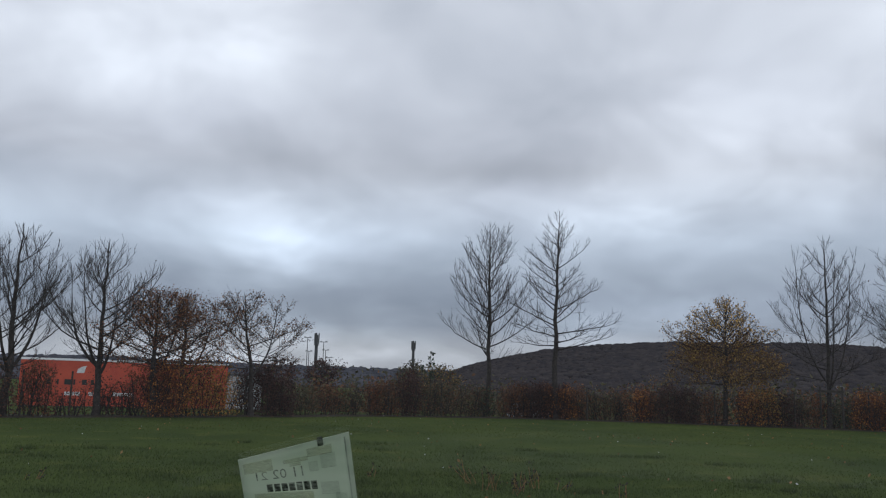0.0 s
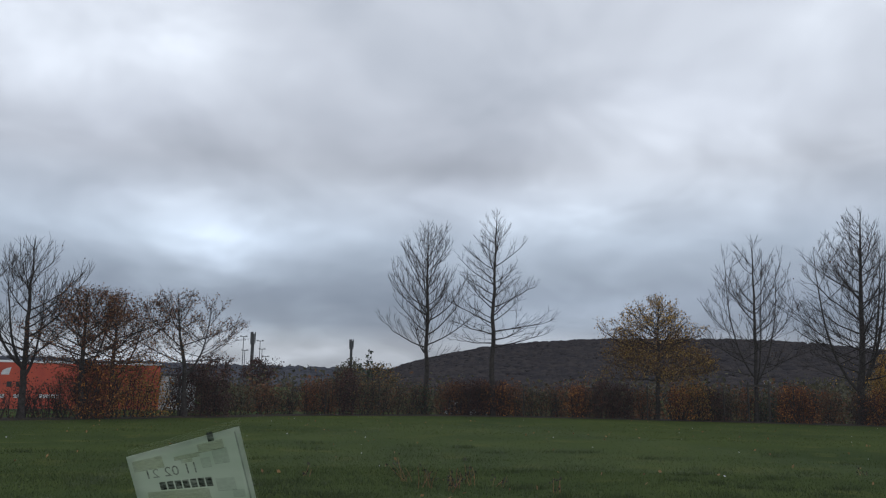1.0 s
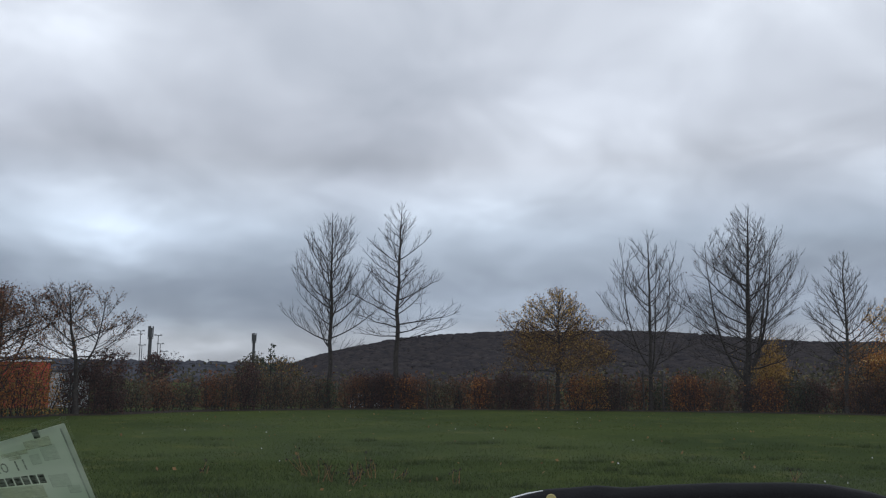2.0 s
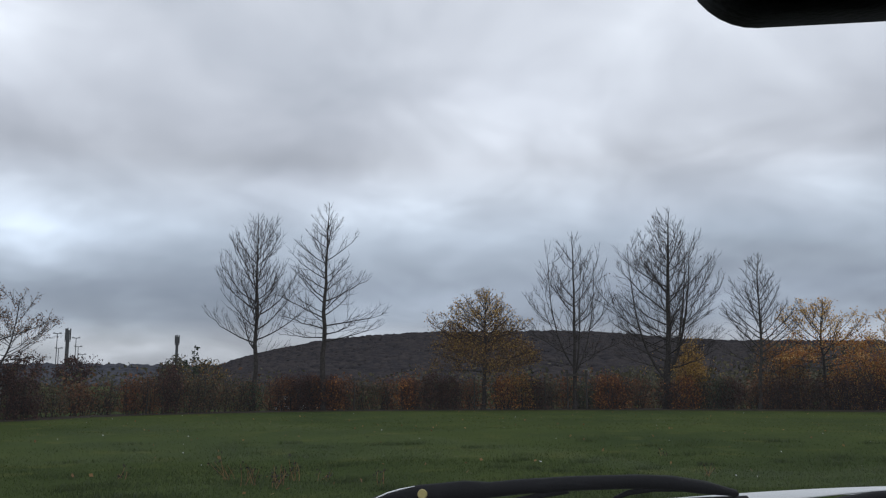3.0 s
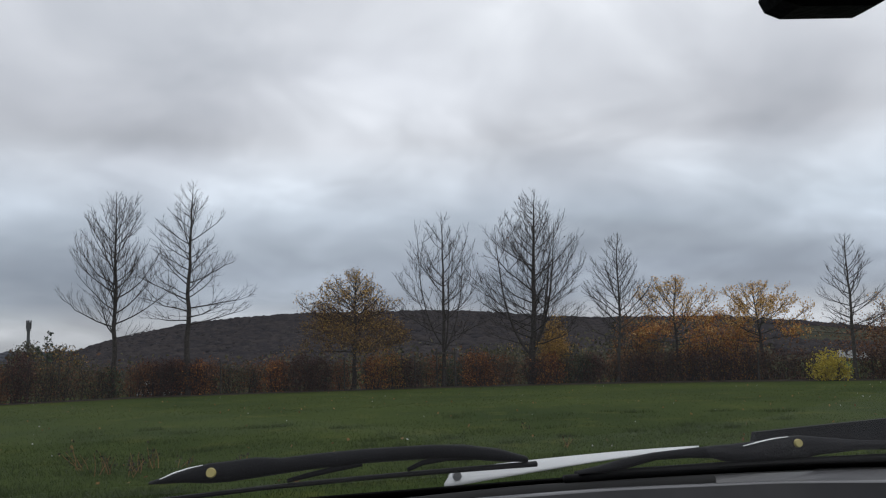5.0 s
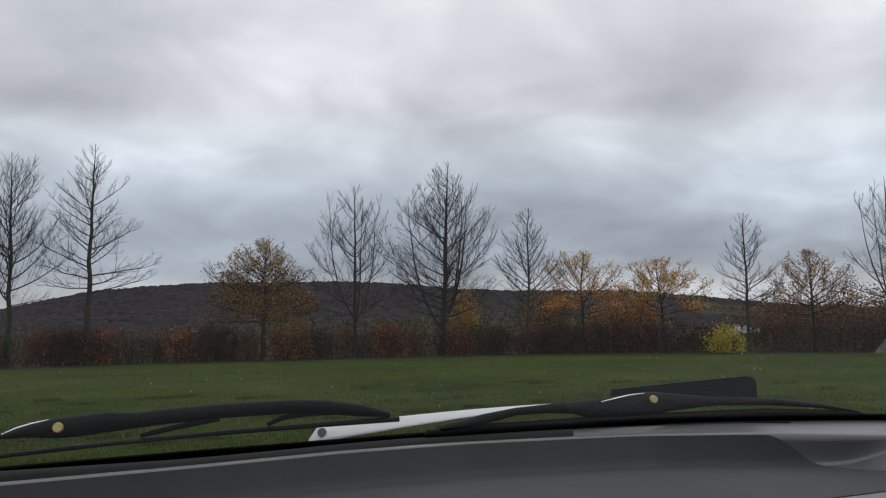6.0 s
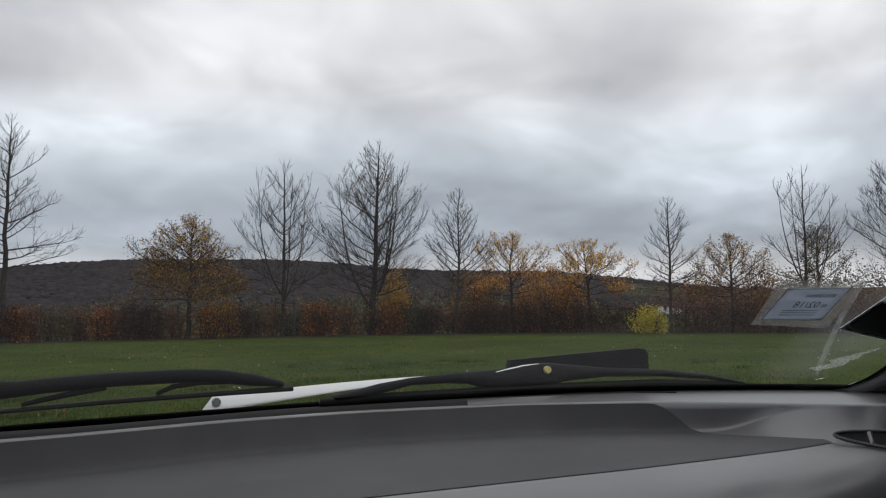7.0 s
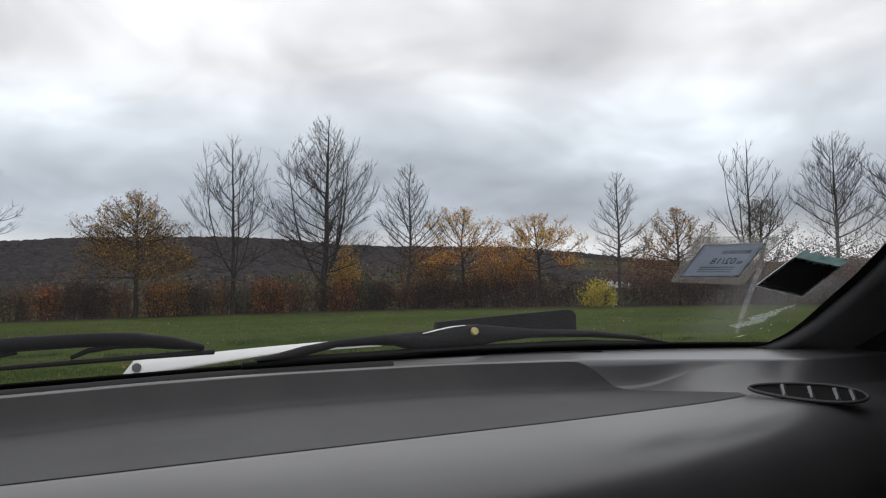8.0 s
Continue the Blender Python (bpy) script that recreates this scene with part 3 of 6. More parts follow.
ring_sheet("ground", ground_radii, 240, ground_z, M["grass"], label="mown damp green meadow grass with fallen leaves", category="ground")


def make_road():
    """The lane behind the hedge: a strip that follows the foot of the slope."""
    V, F = [], []
    for i in range(49):
        az = -40 + i * 2.5
        for d in (55.5, 61.5):
            p = around(az, d)
            V.append((p.x, p.y, ground_z(p.x, p.y) + 0.04))
    for i in range(48):
        F.append((2 * i, 2 * i + 2, 2 * i + 3, 2 * i + 1))
    tagged(place("road", mesh_from("road", V, F, True), M["asphalt"]), "grey asphalt lane behind the hedge", "road", "", "structure")


make_road()


def make_hedge_bed():
    """Soil and leaf litter along the hedge foot; the dark colour also paints shade."""
    V, F = [], []
    for i in range(111):
        az = -33 + i
        d = float(np.interp(az, (-33, -20, -10, 0, 10, 40, 76), (27.6, 30.2, 32.2, 36.4, 38.6, 39.6, 37.6)))
        for k, off in enumerate((-0.8, -0.5, 0.8, 1.6)):
            p = around(az, d + off + 0.15 * noise.noise((az * 0.7, k, 0.0)))
            V.append((p.x, p.y, p.z + (0.004, 0.03, 0.03, 0.01)[k]))
    for i in range(110):
        for k in range(3):
            F.append((4 * i + k, 4 * i + 4 + k, 4 * i + 5 + k, 4 * i + 1 + k))
    tagged(place("hedge_bed", mesh_from("hedge_bed", V, F, True), M["soil"]), "dark strip for soil, leaf litter and shade under the hedge", "soil", "", "structure")


make_hedge_bed()


def skyline(table):
    azs, els = zip(*table)
    return lambda a: float(np.interp(a, azs, els))


ridge_near = skyline([(-2, -0.4), (2, 0.1), (4.9, 0.78), (6.1, 1.26), (7.4, 1.64), (9, 2.01), (10.4, 2.32), (12.2, 2.64), (14, 2.85), (16, 3.0), (19.4, 3.17), (27.2, 3.18), (30.8, 3.04), (32.9, 2.86), (35.3, 2.6),
                      (37.7, 2.43), (39.7, 2.33), (46.6, 2.12), (50.9, 1.68), (53.3, 1.38), (55.8, 1.02), (58, 0.85), (70, 0.9), (90, 1.2), (130, 0.3)])
ridge_far = skyline([(-130, 0.2), (-60, 1.0), (-30, 1.05), (-21, 1.12), (-18, 1.25), (-10, 1.1), (-5, 1.05), (1.5, 1.02), (5.3, 0.95), (12, 0.6)])


def make_hill(name, crest, a0, a1, near, far, mat, label):
    V, F, rows = [], [], 12
    steps = int((a1 - a0) / 1.0)
    for k in range(rows + 1):
        s = k / rows
        d = near + (far - near) * s
        for i in range(steps + 1):
            a = a0 + (a1 - a0) * i / steps
            top = 1.3 + math.tan(radians(crest(a))) * far
            z = -3.2 + (top + 3.2) * (s ** 1.15 * 0.85 + 0.15 * math.sin(s * math.pi / 2)) + 1.5 * s * noise.noise((a * 0.35, s * 3, 1.0))
            V.append((d * math.sin(radians(a)), d * math.cos(radians(a)), z))
    n = steps + 1
    for k in range(rows):
        for i in range(steps):
            F.append((k * n + i, k * n + i + 1, (k + 1) * n + i + 1, (k + 1) * n + i))
    return tagged(place(name, mesh_from(name, V, F, True), mat), label, "hill", "", "structure")


make_hill("hill_ridge", ridge_near, -2, 41, 330, 700, M["hill"], "long dark wooded ridge under an overcast sky")
make_hill("hill_fields", ridge_near, 41, 130, 300, 690, M["field"], "gentle slope of pale green and brown fields")
make_hill("hill_distant", ridge_far, -130, 12, 900, 1500, M["hill"], "low distant dark wooded hills")


def make_woods(name, crest, a0, a1, near, far, count, size, seed, s0=0.05, mat="wood_far", label="", s1=1.0):
    """Crowns of a far wood: many small uneven domes joined into one mesh."""
    rng = np.random.default_rng(seed)
    a8 = np.arange(6) * np.pi / 3
    V, F = [], []
    for _ in range(count):
        a, s = rng.uniform(a0, a1), rng.uniform(s0, s1)
        d = near + (far - near) * s
        top = 1.3 + math.tan(radians(crest(a))) * far
        z = -3.2 + (top + 3.2) * (s ** 1.15 * 0.85 + 0.15 * math.sin(s * math.pi / 2))
        r, h = size * rng.uniform(0.9, 1.9), size * rng.uniform(0.45, 1.0)
        c = np.array([d * math.sin(radians(a)), d * math.cos(radians(a)), z - 0.25 * h])
        n = len(V)
        for zz, rr in ((0.0, 0.85), (0.45, 1.0), (0.85, 0.62)):
            for t in a8:
                k = rr * r * rng.uniform(0.75, 1.2)
                V.append(c + np.array([math.cos(t + zz) * k, math.sin(t + zz) * k, h * zz * rng.uniform(0.85, 1.12)]))
        V.append(c + np.array([rng.normal() * 0.15 * r, rng.normal() * 0.15 * r, h * rng.uniform(0.98, 1.2)]))
        for q in range(2):
            for i in range(6):
                j = (i + 1) % 6
                F.append((n + q * 6 + i, n + q * 6 + j, n + q * 6 + 6 + j, n + q * 6 + 6 + i))
        for i in range(0, 6, 2):
            F.append((n + 12 + i, n + 12 + i + 1, n + 12 + (i + 2) % 6, n + 18))
    return tagged(place(name, mesh_from(name, V, F), M[mat]), label, "wood", "", "stuff")


make_woods("ridge_wood", ridge_near, 3, 41, 330, 700, 9500, 2.7, 11, label="dense leafless dark brown wood over the ridge")
make_woods("ridge_wood", ridge_near, 40, 60, 420, 690, 700, 3.6, 12, 0.86, label="dark tree belt along the field slope")
make_woods("ridge_wood", ridge_near, 40, 50.5, 300, 690, 900, 3.4, 14, 0.25, label="dark copse on the field slope", s1=0.7)
make_woods("ridge_wood", ridge_near, 50, 62, 300, 690, 260, 3.2, 15, 0.12, label="dark tree belt along the foot of the fields", s1=0.36)
make_woods("far_wood", ridge_far, -40, 11, 900, 1500, 3200, 6.0, 13, mat="wood_haze", label="distant wood on low hills, coloured paler and bluer for haze")

# thickets between the hedge and the ridge
def make_thicket(count, a0, a1, d0, d1, top, leaf, mat, seed, clumps, label):
    rng = np.random.default_rng(seed)
    a, d = np.radians(rng.uniform(a0, a1, clumps)), rng.uniform(d0, d1, clumps)
    h = top * rng.uniform(0.45, 1.0, clumps)
    k = rng.integers(0, clumps, count)
    spread = 0.22 * h[k] + 0.3
    x, y = d[k] * np.sin(a[k]) + rng.normal(size=count) * spread * 1.5, d[k] * np.cos(a[k]) + rng.normal(size=count) * spread * 1.5
    g = np.array([ground_z(px, py) for px, py in zip(x, y)])
    C = np.stack([x, y, g + np.abs(h[k] * np.sqrt(rng.uniform(0, 1, count)) + rng.normal(size=count) * 0.25)], 1)
    tagged(place("thicket", leaf_mesh("thicket", C, leaf, rng), M[mat]), label, "thicket", "", "stuff")


make_thicket(16000, -6, 34, 66, 105, 4.6, 0.34, "olive", 21, 150, "dim olive-brown scrub beyond the lane")
make_thicket(9000, -6, 50, 64, 100, 4.2, 0.30, "brown", 22, 110, "dim brown scrub beyond the lane")
make_thicket(12000, 31, 48, 75, 140, 6.2, 0.34, "olive", 23, 80, "dull green and brown scrub below the ridge")
make_thicket(4500, -32, -6, 80, 110, 4.2, 0.34, "brown", 24, 50, "brown scrub behind the parked trailer")
make_thicket(3500, 56.5, 75, 75, 120, 4.0, 0.3, "maroon", 25, 40, "dark scrub at the foot of the fields")
make_thicket(2600, 44, 56, 70, 110, 2.1, 0.26, "maroon", 29, 36, "low dark scrub at the foot of the fields")

make_thicket(34000, 55.5, 78, 41.5, 48, 3.0, 0.10, "brown", 26, 70, "tall brown leafy scrub behind the low hedge")
make_thicket(15000, 55.5, 78, 41.5, 47, 2.8, 0.09, "rust", 27, 60, "rusty autumn scrub behind the low hedge")
make_thicket(2600, 56, 64, 42, 46, 3.0, 0.10, "tan", 28, 26, "tan autumn leaves on scrub behind the low hedge")

# ---- trees along the hedge ----
dome = lambda r: 0.10 + math.sin(math.pi * (0.22 + 0.70 * r)) ** 0.7
oval = lambda r: 0.05 + math.sin(math.pi * (0.28 + 0.70 * r)) ** 0.85
cone = lambda r: min(1.0, 0.8 + 2.0 * r) * (1.02 * (1 - r) ** 0.53 + 0.05)
ovate = lambda r: 0.06 + math.sin(math.pi * (0.17 + 0.77 * r)) ** 0.8
vase = lambda r: 0.07 + math.sin(math.pi * (0.18 + 0.78 * r)) ** 0.8

BARE = "tall bare grey-brown tree with fine upswept twigs beside the hedge"
make_tree("tree", "bare dark multi-stemmed tree with dense upswept twigs", (-11.4, 27.8, 0), 6.15, 5.0, 0.24, 40, (44, 28), 0.8, 101, vase, 0.13, group="row of trees", stems=3, fork=3.9)
make_tree("tree", "bare dark tree with wide fan of upswept limbs", (-9.2, 29.6, 0), 6.0, 4.7, 0.27, 36, (50, 30), 0.8, 102, vase, 0.12, leaves=((60, 0.06, "brown", 0.03, (0.4, 1.0)),), group="row of trees", stems=3, fork=3.9)
make_tree("tree", "low rounded tree with thinning rust-brown leaves", (-7.5, 30.1, 0), 4.3, 4.0, 0.36, 40, (74, 32), 0.3, 103, dome, 0.12, leaves=((3800, 0.06, "rust", 0.09, (0.25, 1.0)), (3200, 0.06, "brown", 0.10, (0.25, 1.0)), (1100, 0.055, "tan", 0.09, (0.3, 1.0))), group="row of trees", stems=1, fork=4.0, spray=6.0)
make_tree("tree", "rounded tree with brown and rust leaves", (-6.8, 31.3, 0), 4.4, 4.0, 0.36, 40, (74, 32), 0.3, 104, dome, 0.10, leaves=((4000, 0.06, "brown", 0.10, (0.25, 1.0)), (2600, 0.06, "rust", 0.09, (0.25, 1.0)), (1100, 0.055, "tan", 0.09, (0.3, 1.0))), group="row of trees", stems=1, fork=4.0, spray=6.0)
make_tree("tree", "small spreading tree with sparse brown leaves", (-4.5, 32.7, 0), 4.6, 4.0, 0.36, 40, (74, 36), 0.35, 105, dome, 0.10, leaves=((2400, 0.055, "brown", 0.07, (0.25, 1.0)), (900, 0.05, "rust", 0.06, (0.3, 1.0)), (1100, 0.055, "tan", 0.09, (0.3, 1.0))), lean=(-0.5, 0), group="row of trees", stems=1, fork=4.0, spray=6.0)
make_tree("tree", "tall slim bare tree with ascending limbs beside the hedge", (5.1, 38.6, 0), 8.95, 4.6, 0.27, 46, (46, 28), 0.8, 106, ovate, 0.115, lean=(0.05, 0), group="row of trees")
make_tree("tree", "tall bare tree with wide spreading lower limbs", (8.25, 38.2, 0), 9.55, 6.1, 0.32, 44, (66, 40), 0.45, 107, cone, 0.14, lean=(0.12, 0), group="row of trees")
make_tree("tree", "rounded tree with thinning ochre and gold leaves", (15.0, 36.0, 0), 5.5, 5.5, 0.30, 70, (80, 30), 0.35, 108, oval, 0.12, leaves=((5600, 0.07, "ochre", 0.09, (0.24, 1.0)), (4200, 0.07, "ochre", 0.16, (0.22, 0.62)), (1300, 0.07, "golden", 0.08, (0.5, 1.0)), (700, 0.07, "cream", 0.07, (0.6, 1.0)), (7500, 0.07, "brown", 0.15, (0.22, 0.72))), lean=(0.35, 0), group="row of trees", fork=3.6, spray=5.5)
make_tree("tree", "bare twiggy tree tied to a timber stake frame", (19.0, 34.6, 0), 8.2, 4.8, 0.22, 48, (62, 28), 0.85, 109, oval, 0.10, leaves=((120, 0.06, "brown", 0.03, (0.3, 1.0)),), lean=(0.1, 0), group="row of trees", stems=3)
make_tree("tree", "large bare tree with dense upswept limbs and a few clinging leaves", (22.75, 32.9, 0), 9.2, 6.3, 0.18, 68, (60, 32), 0.7, 110, oval, 0.17, leaves=((150, 0.08, "brown", 0.04, (0.6, 1.0)),), lean=(0.4, -0.3), group="row of trees", stems=3, fork=3.9, stem_reach=(0.2, 0.36))
make_tree("tree", "slender bare tree with a neat oval crown", (25.95, 30.6, 0), 6.95, 3.7, 0.27, 48, (52, 34), 0.6, 111, oval, 0.085, lean=(0.25, -0.2), bark="bark_pale", group="row of trees", fork=4.1)
make_tree("tree", "small fruit tree with drooping limbs and pale gold leaves", (28.3, 29.0, 0), 4.8, 4.0, 0.34, 34, (78, 14), 0.5, 112, dome, 0.085, leaves=((2600, 0.075, "cream", 0.06, (0.45, 1.0)), (900, 0.075, "golden", 0.08, (0.4, 0.9)), (2600, 0.075, "orange", 0.16, (0.3, 0.65))), group="row of trees")
make_tree("tree", "small leaning fruit tree with pale gold leaves", (30.8, 26.4, 0), 4.35, 4.1, 0.36, 34, (78, 14), 0.5, 113, dome, 0.09, leaves=((3200, 0.075, "cream", 0.06, (0.45, 1.0)), (2000, 0.075, "golden", 0.09, (0.35, 0.85)), (1200, 0.075, "orange", 0.14, (0.3, 0.6))), lean=(-0.2, 0.2), group="row of trees")
make_tree("tree", "slender bare grey tree with a conical crown", (31.9, 22.7, 0), 6.1, 3.5, 0.28, 46, (60, 36), 0.5, 114, cone, 0.085, bark="bark_pale", group="row of trees")
make_tree("tree", "small fruit tree with arching limbs and tan leaves", (33.3, 20.6, 0), 4.3, 4.2, 0.33, 32, (76, 14), 0.5, 115, dome, 0.08, leaves=((2200, 0.07, "tan", 0.07, (0.3, 1.0)), (1000, 0.065, "cream", 0.06, (0.5, 1.0)), (1400, 0.07, "rust", 0.12, (0.3, 0.7))), group="row of trees")
make_tree("tree", "bare tree with long upright limbs behind the windscreen sticker", (34.8, 18.0, 0), 7.2, 4.1, 0.27, 26, (50, 26), 0.8, 116, vase, 0.08, group="row of trees", stems=3, fork=2.4, spray=3.5)
make_tree("tree", "small dense tree with dull green-brown leaves", (36.6, 18.3, 0), 4.7, 3.0, 0.3, 24, (60, 22), 0.3, 117, dome, 0.10, leaves=((3200, 0.065, "olive", 0.10, (0.3, 1.0)), (900, 0.06, "tan", 0.10, (0.3, 1.0))), group="row of trees", fork=4.0, spray=6.0)
make_tree("tree", "bare grey tree with dense upswept twigs", (35.3, 14.5, 0), 7.1, 4.1, 0.22, 50, (60, 30), 0.7, 118, vase, 0.09, group="row of trees", stems=1, fork=4.1, spray=6.0)
make_tree("tree", "bare grey tree at the end of the row", (36.1, 12.0, 0), 7.4, 4.2, 0.25, 44, (54, 32), 0.7, 119, vase, 0.12, group="row of trees", stems=2, fork=3.9)
# young trees beyond the lane
make_tree("tree", "thin young sapling with a few dark leaves", (4.0, 59.8, ground_z(4, 59.8)), 5.0, 1.1, 0.45, 12, (40, 25), 0.5, 120, oval, 0.05, leaves=((70, 0.22, "ivy", 0.05, (0.6, 1.0)),), group="trees beyond the lane")
make_tree("tree", "rounded dull green tree beyond the lane", (5.0, 69.8, ground_z(5, 69.8)), 4.9, 4.4, 0.2, 20, (62, 25), 0.3, 121, dome, 0.12, leaves=((1500, 0.16, "olive", 0.2, (0.2, 1.0)), (700, 0.16, "ochre", 0.2, (0.5, 1.0))), group="trees beyond the lane")
make_tree("tree", "round dark bare tree beyond the lane", around(-3.4, 110), 7.1, 6.2, 0.2, 18, (62, 25), 0.3, 122, dome, 0.15, leaves=((2200, 0.25, "maroon", 0.3, (0.2, 1.0)),), twig_r=0.014, group="trees beyond the lane")
make_tree("tree", "round dark bare tree beyond the lane", around(-6.3, 105), 7.1, 6.6, 0.2, 18, (62, 25), 0.3, 123, dome, 0.15, leaves=((2200, 0.25, "maroon", 0.3, (0.2, 1.0)),), twig_r=0.014, group="trees beyond the lane")
make_tree("tree", "round dark tree at the foot of the mast", around(2.6, 120), 7.5, 6.4, 0.2, 18, (62, 25), 0.3, 124, dome, 0.15, leaves=((2400, 0.25, "olive", 0.3, (0.2, 1.0)),), twig_r=0.014, group="trees beyond the lane")

# ---- the hedge: bearing, distance, width, height of each shrub ----
def hedge(rows, mat, n, label, seed, second=None, leaf=0.065, ragged=0.25, category="shrub", gap=0.04, depth=0.75):
    for i, (az, d, w, h) in enumerate(rows):
        make_shrub(around(az, d), w, h, mat, int(1.5 * n * w * h), seed + i, depth, leaf, label, ragged, category, "hedge shrubs", second, gap)


hedge([(-20.6, 30.5, 1.0, 1.75), (-14.6, 31.6, 1.0, 1.5), (-2.9, 36.2, 1.2, 1.15), (0.9, 37, 1.2, 1.45), (9.4, 38.9, 1.4, 1.4), (13.6, 39, 0.9, 1.4), (33, 40.2, 1.0, 1.35), (40.1, 40.3, 0.7, 1.3)],
      "brown", 950, "dense brown-leaved beech hedge shrub", 300, "rust")
hedge([(-13.4, 31.2, 1.0, 1.75), (0.0, 36.8, 0.6, 1.4), (11.6, 39.3, 0.6, 1.5), (16.5, 39.2, 0.5, 1.35), (18.0, 39.2, 0.9, 1.45), (21.9, 39, 0.8, 1.3), (28.2, 39.6, 0.7, 1.35), (30.9, 39.9, 1.3, 1.5), (31.5, 39.4, 0.8, 1.35)],
      "rust", 850, "rust-brown beech hedge shrub", 320, "brown")
hedge([(-11.1, 32.2, 1.2, 2.0), (-9.9, 32.6, 1.1, 1.75), (-12.4, 32.0, 1.1, 1.7), (24.9, 38.9, 1.5, 1.6), (42.3, 41.0, 1.3, 2.4)], "ochre", 800, "tall shrub with ochre and orange autumn leaves", 340, "orange", ragged=0.45)
hedge([(-7.6, 33.8, 1.6, 1.75), (-6.0, 34.2, 1.1, 1.6), (2.4, 37.2, 0.9, 1.9), (10.6, 39.1, 1.2, 1.5), (9.9, 39.7, 1.2, 1.5), (11.3, 39.6, 1.2, 1.5), (12.0, 39.5, 1.1, 1.45), (12.6, 39.2, 0.9, 1.45), (19.4, 39, 1.1, 1.5), (20.6, 39, 1.0, 1.45), (26.3, 39.2, 1.0, 1.35), (38.8, 40.3, 0.9, 1.3)],
      "maroon", 1500, "dense dark maroon hedge shrub", 360)
hedge([(34.8, 40.0, 1.0, 1.3), (41.2, 40.2, 1.1, 1.3), (42.4, 40.3, 1.2, 1.35), (43.7, 40.3, 1.2, 1.4), (45.2, 40.3, 1.2, 1.4), (46.7, 40.3, 1.2, 1.35), (48.4, 40.2, 1.3, 1.35), (50.0, 40.0, 1.3, 1.3), (51.6, 39.8, 1.2, 1.25), (55.4, 39.4, 1.3, 1.2), (57.2, 39.2, 1.3, 1.2), (59.0, 39.1, 1.3, 1.2), (60.8, 39, 1.3, 1.2),
       (62.6, 38.8, 1.3, 1.25), (64.4, 38.6, 1.3, 1.25), (66.2, 38.5, 1.3, 1.3), (68, 38.4, 1.3, 1.3), (70, 38.3, 1.4, 1.3), (72, 38.2, 1.4, 1.3), (74, 38.2, 1.4, 1.3)],
      "maroon", 1100, "dense dark maroon hedge shrub", 380, "brown")
hedge([(-4.6, 35.5, 1.3, 1.2), (-1.4, 36.6, 1.0, 1.2), (3.8, 37.6, 1.2, 1.5), (5.2, 38, 1.2, 1.45), (6.6, 38.4, 1.0, 1.4), (14.9, 39.2, 1.0, 1.3), (15.8, 39.2, 0.9, 1.3), (25.4, 39.2, 1.0, 1.3), (27.2, 39.4, 0.9, 1.3)],
      "olive", 700, "sparse grey-olive hedge shrub", 410, "brown", ragged=0.4)
hedge([(-13.2, 31.0, 1.2, 1.9), (12.9, 38.9, 0.8, 1.45), (17.6, 39.1, 0.9, 1.4), (24.2, 38.8, 1.0, 1.4), (31.2, 39.5, 1.5, 1.5), (35.9, 39.8, 1.2, 1.4)], "rust", 900, "rust-orange beech hedge shrub with bright leaves", 425, "orange")
hedge([(29.4, 39.8, 1.0, 1.2), (37.2, 40.2, 1.4, 1.4), (38.2, 40.3, 0.8, 1.35), (7.6, 38.7, 0.7, 1.35)], "ivy", 1000, "dark green ivy-covered hedge shrub", 430, "brown")
hedge([(36.2, 40.6, 1.3, 2.6)], "golden", 850, "tall shrub with bright golden-orange leaves", 440, "ochre", 0.07, 0.5, gap=0.5)
hedge([(36.3, 40.4, 1.5, 1.6)], "ochre", 520, "loose shrub with brown and gold leaves", 442, "rust", 0.07, 0.5)
hedge([(41.2, 41.0, 1.4, 3.2)], "tan", 520, "tall shrub with tan and orange leaves", 445, "orange", 0.07, 0.5)
hedge([(46.4, 41.0, 2.1, 2.5), (47.9, 41.0, 1.7, 2.2), (45.0, 41.0, 1.2, 1.9)], "orange", 560, "broad bush with glowing orange leaves", 450, "golden", 0.07, 0.5)
hedge([(53.1, 38.4, 1.25, 1.0)], "yellow", 1400, "low rounded bush with bright yellow leaves", 460, None, 0.08, 0.5, "bush", 0.0)
hedge([(-22.6, 29.5, 1.2, 1.5), (-19.0, 31, 1.2, 0.8), (-17.2, 31.4, 1.1, 1.15), (-15.9, 31.6, 1.0, 1.1), (-24.5, 29, 1.4, 1.6), (-27, 28.5, 1.6, 1.7), (-30, 28, 1.8, 1.7)], "maroon", 420, "thin dark leafless hedge shrub", 470, "brown", ragged=0.5)


def make_post(az, d, h, r, label="thin dark upright fence post beside the hedge"):
    ob = thing("fence_post", label, "post", Matrix.Translation(around(az, d)), "fence posts")
    part("post", rod(bmesh.new(), (0, 0, -0.1), (0, 0, h), r, r * 0.9, 8), M["post"], ob)
    part("cap", rod(bmesh.new(), (0, 0, h), (0, 0, h + 0.03), r * 1.1, r * 0.4, 8), M["post"], ob)


for az, d in ((-21.4, 30.2), (-18.7, 30.8), (-8.2, 33.4), (1.1, 36.8), (4.6, 37.6), (14.2, 38.7), (22.2, 38.4), (26.9, 38.9), (31.0, 39.3), (49.0, 39.5)):
    make_post(az, d, 1.45, 0.035)


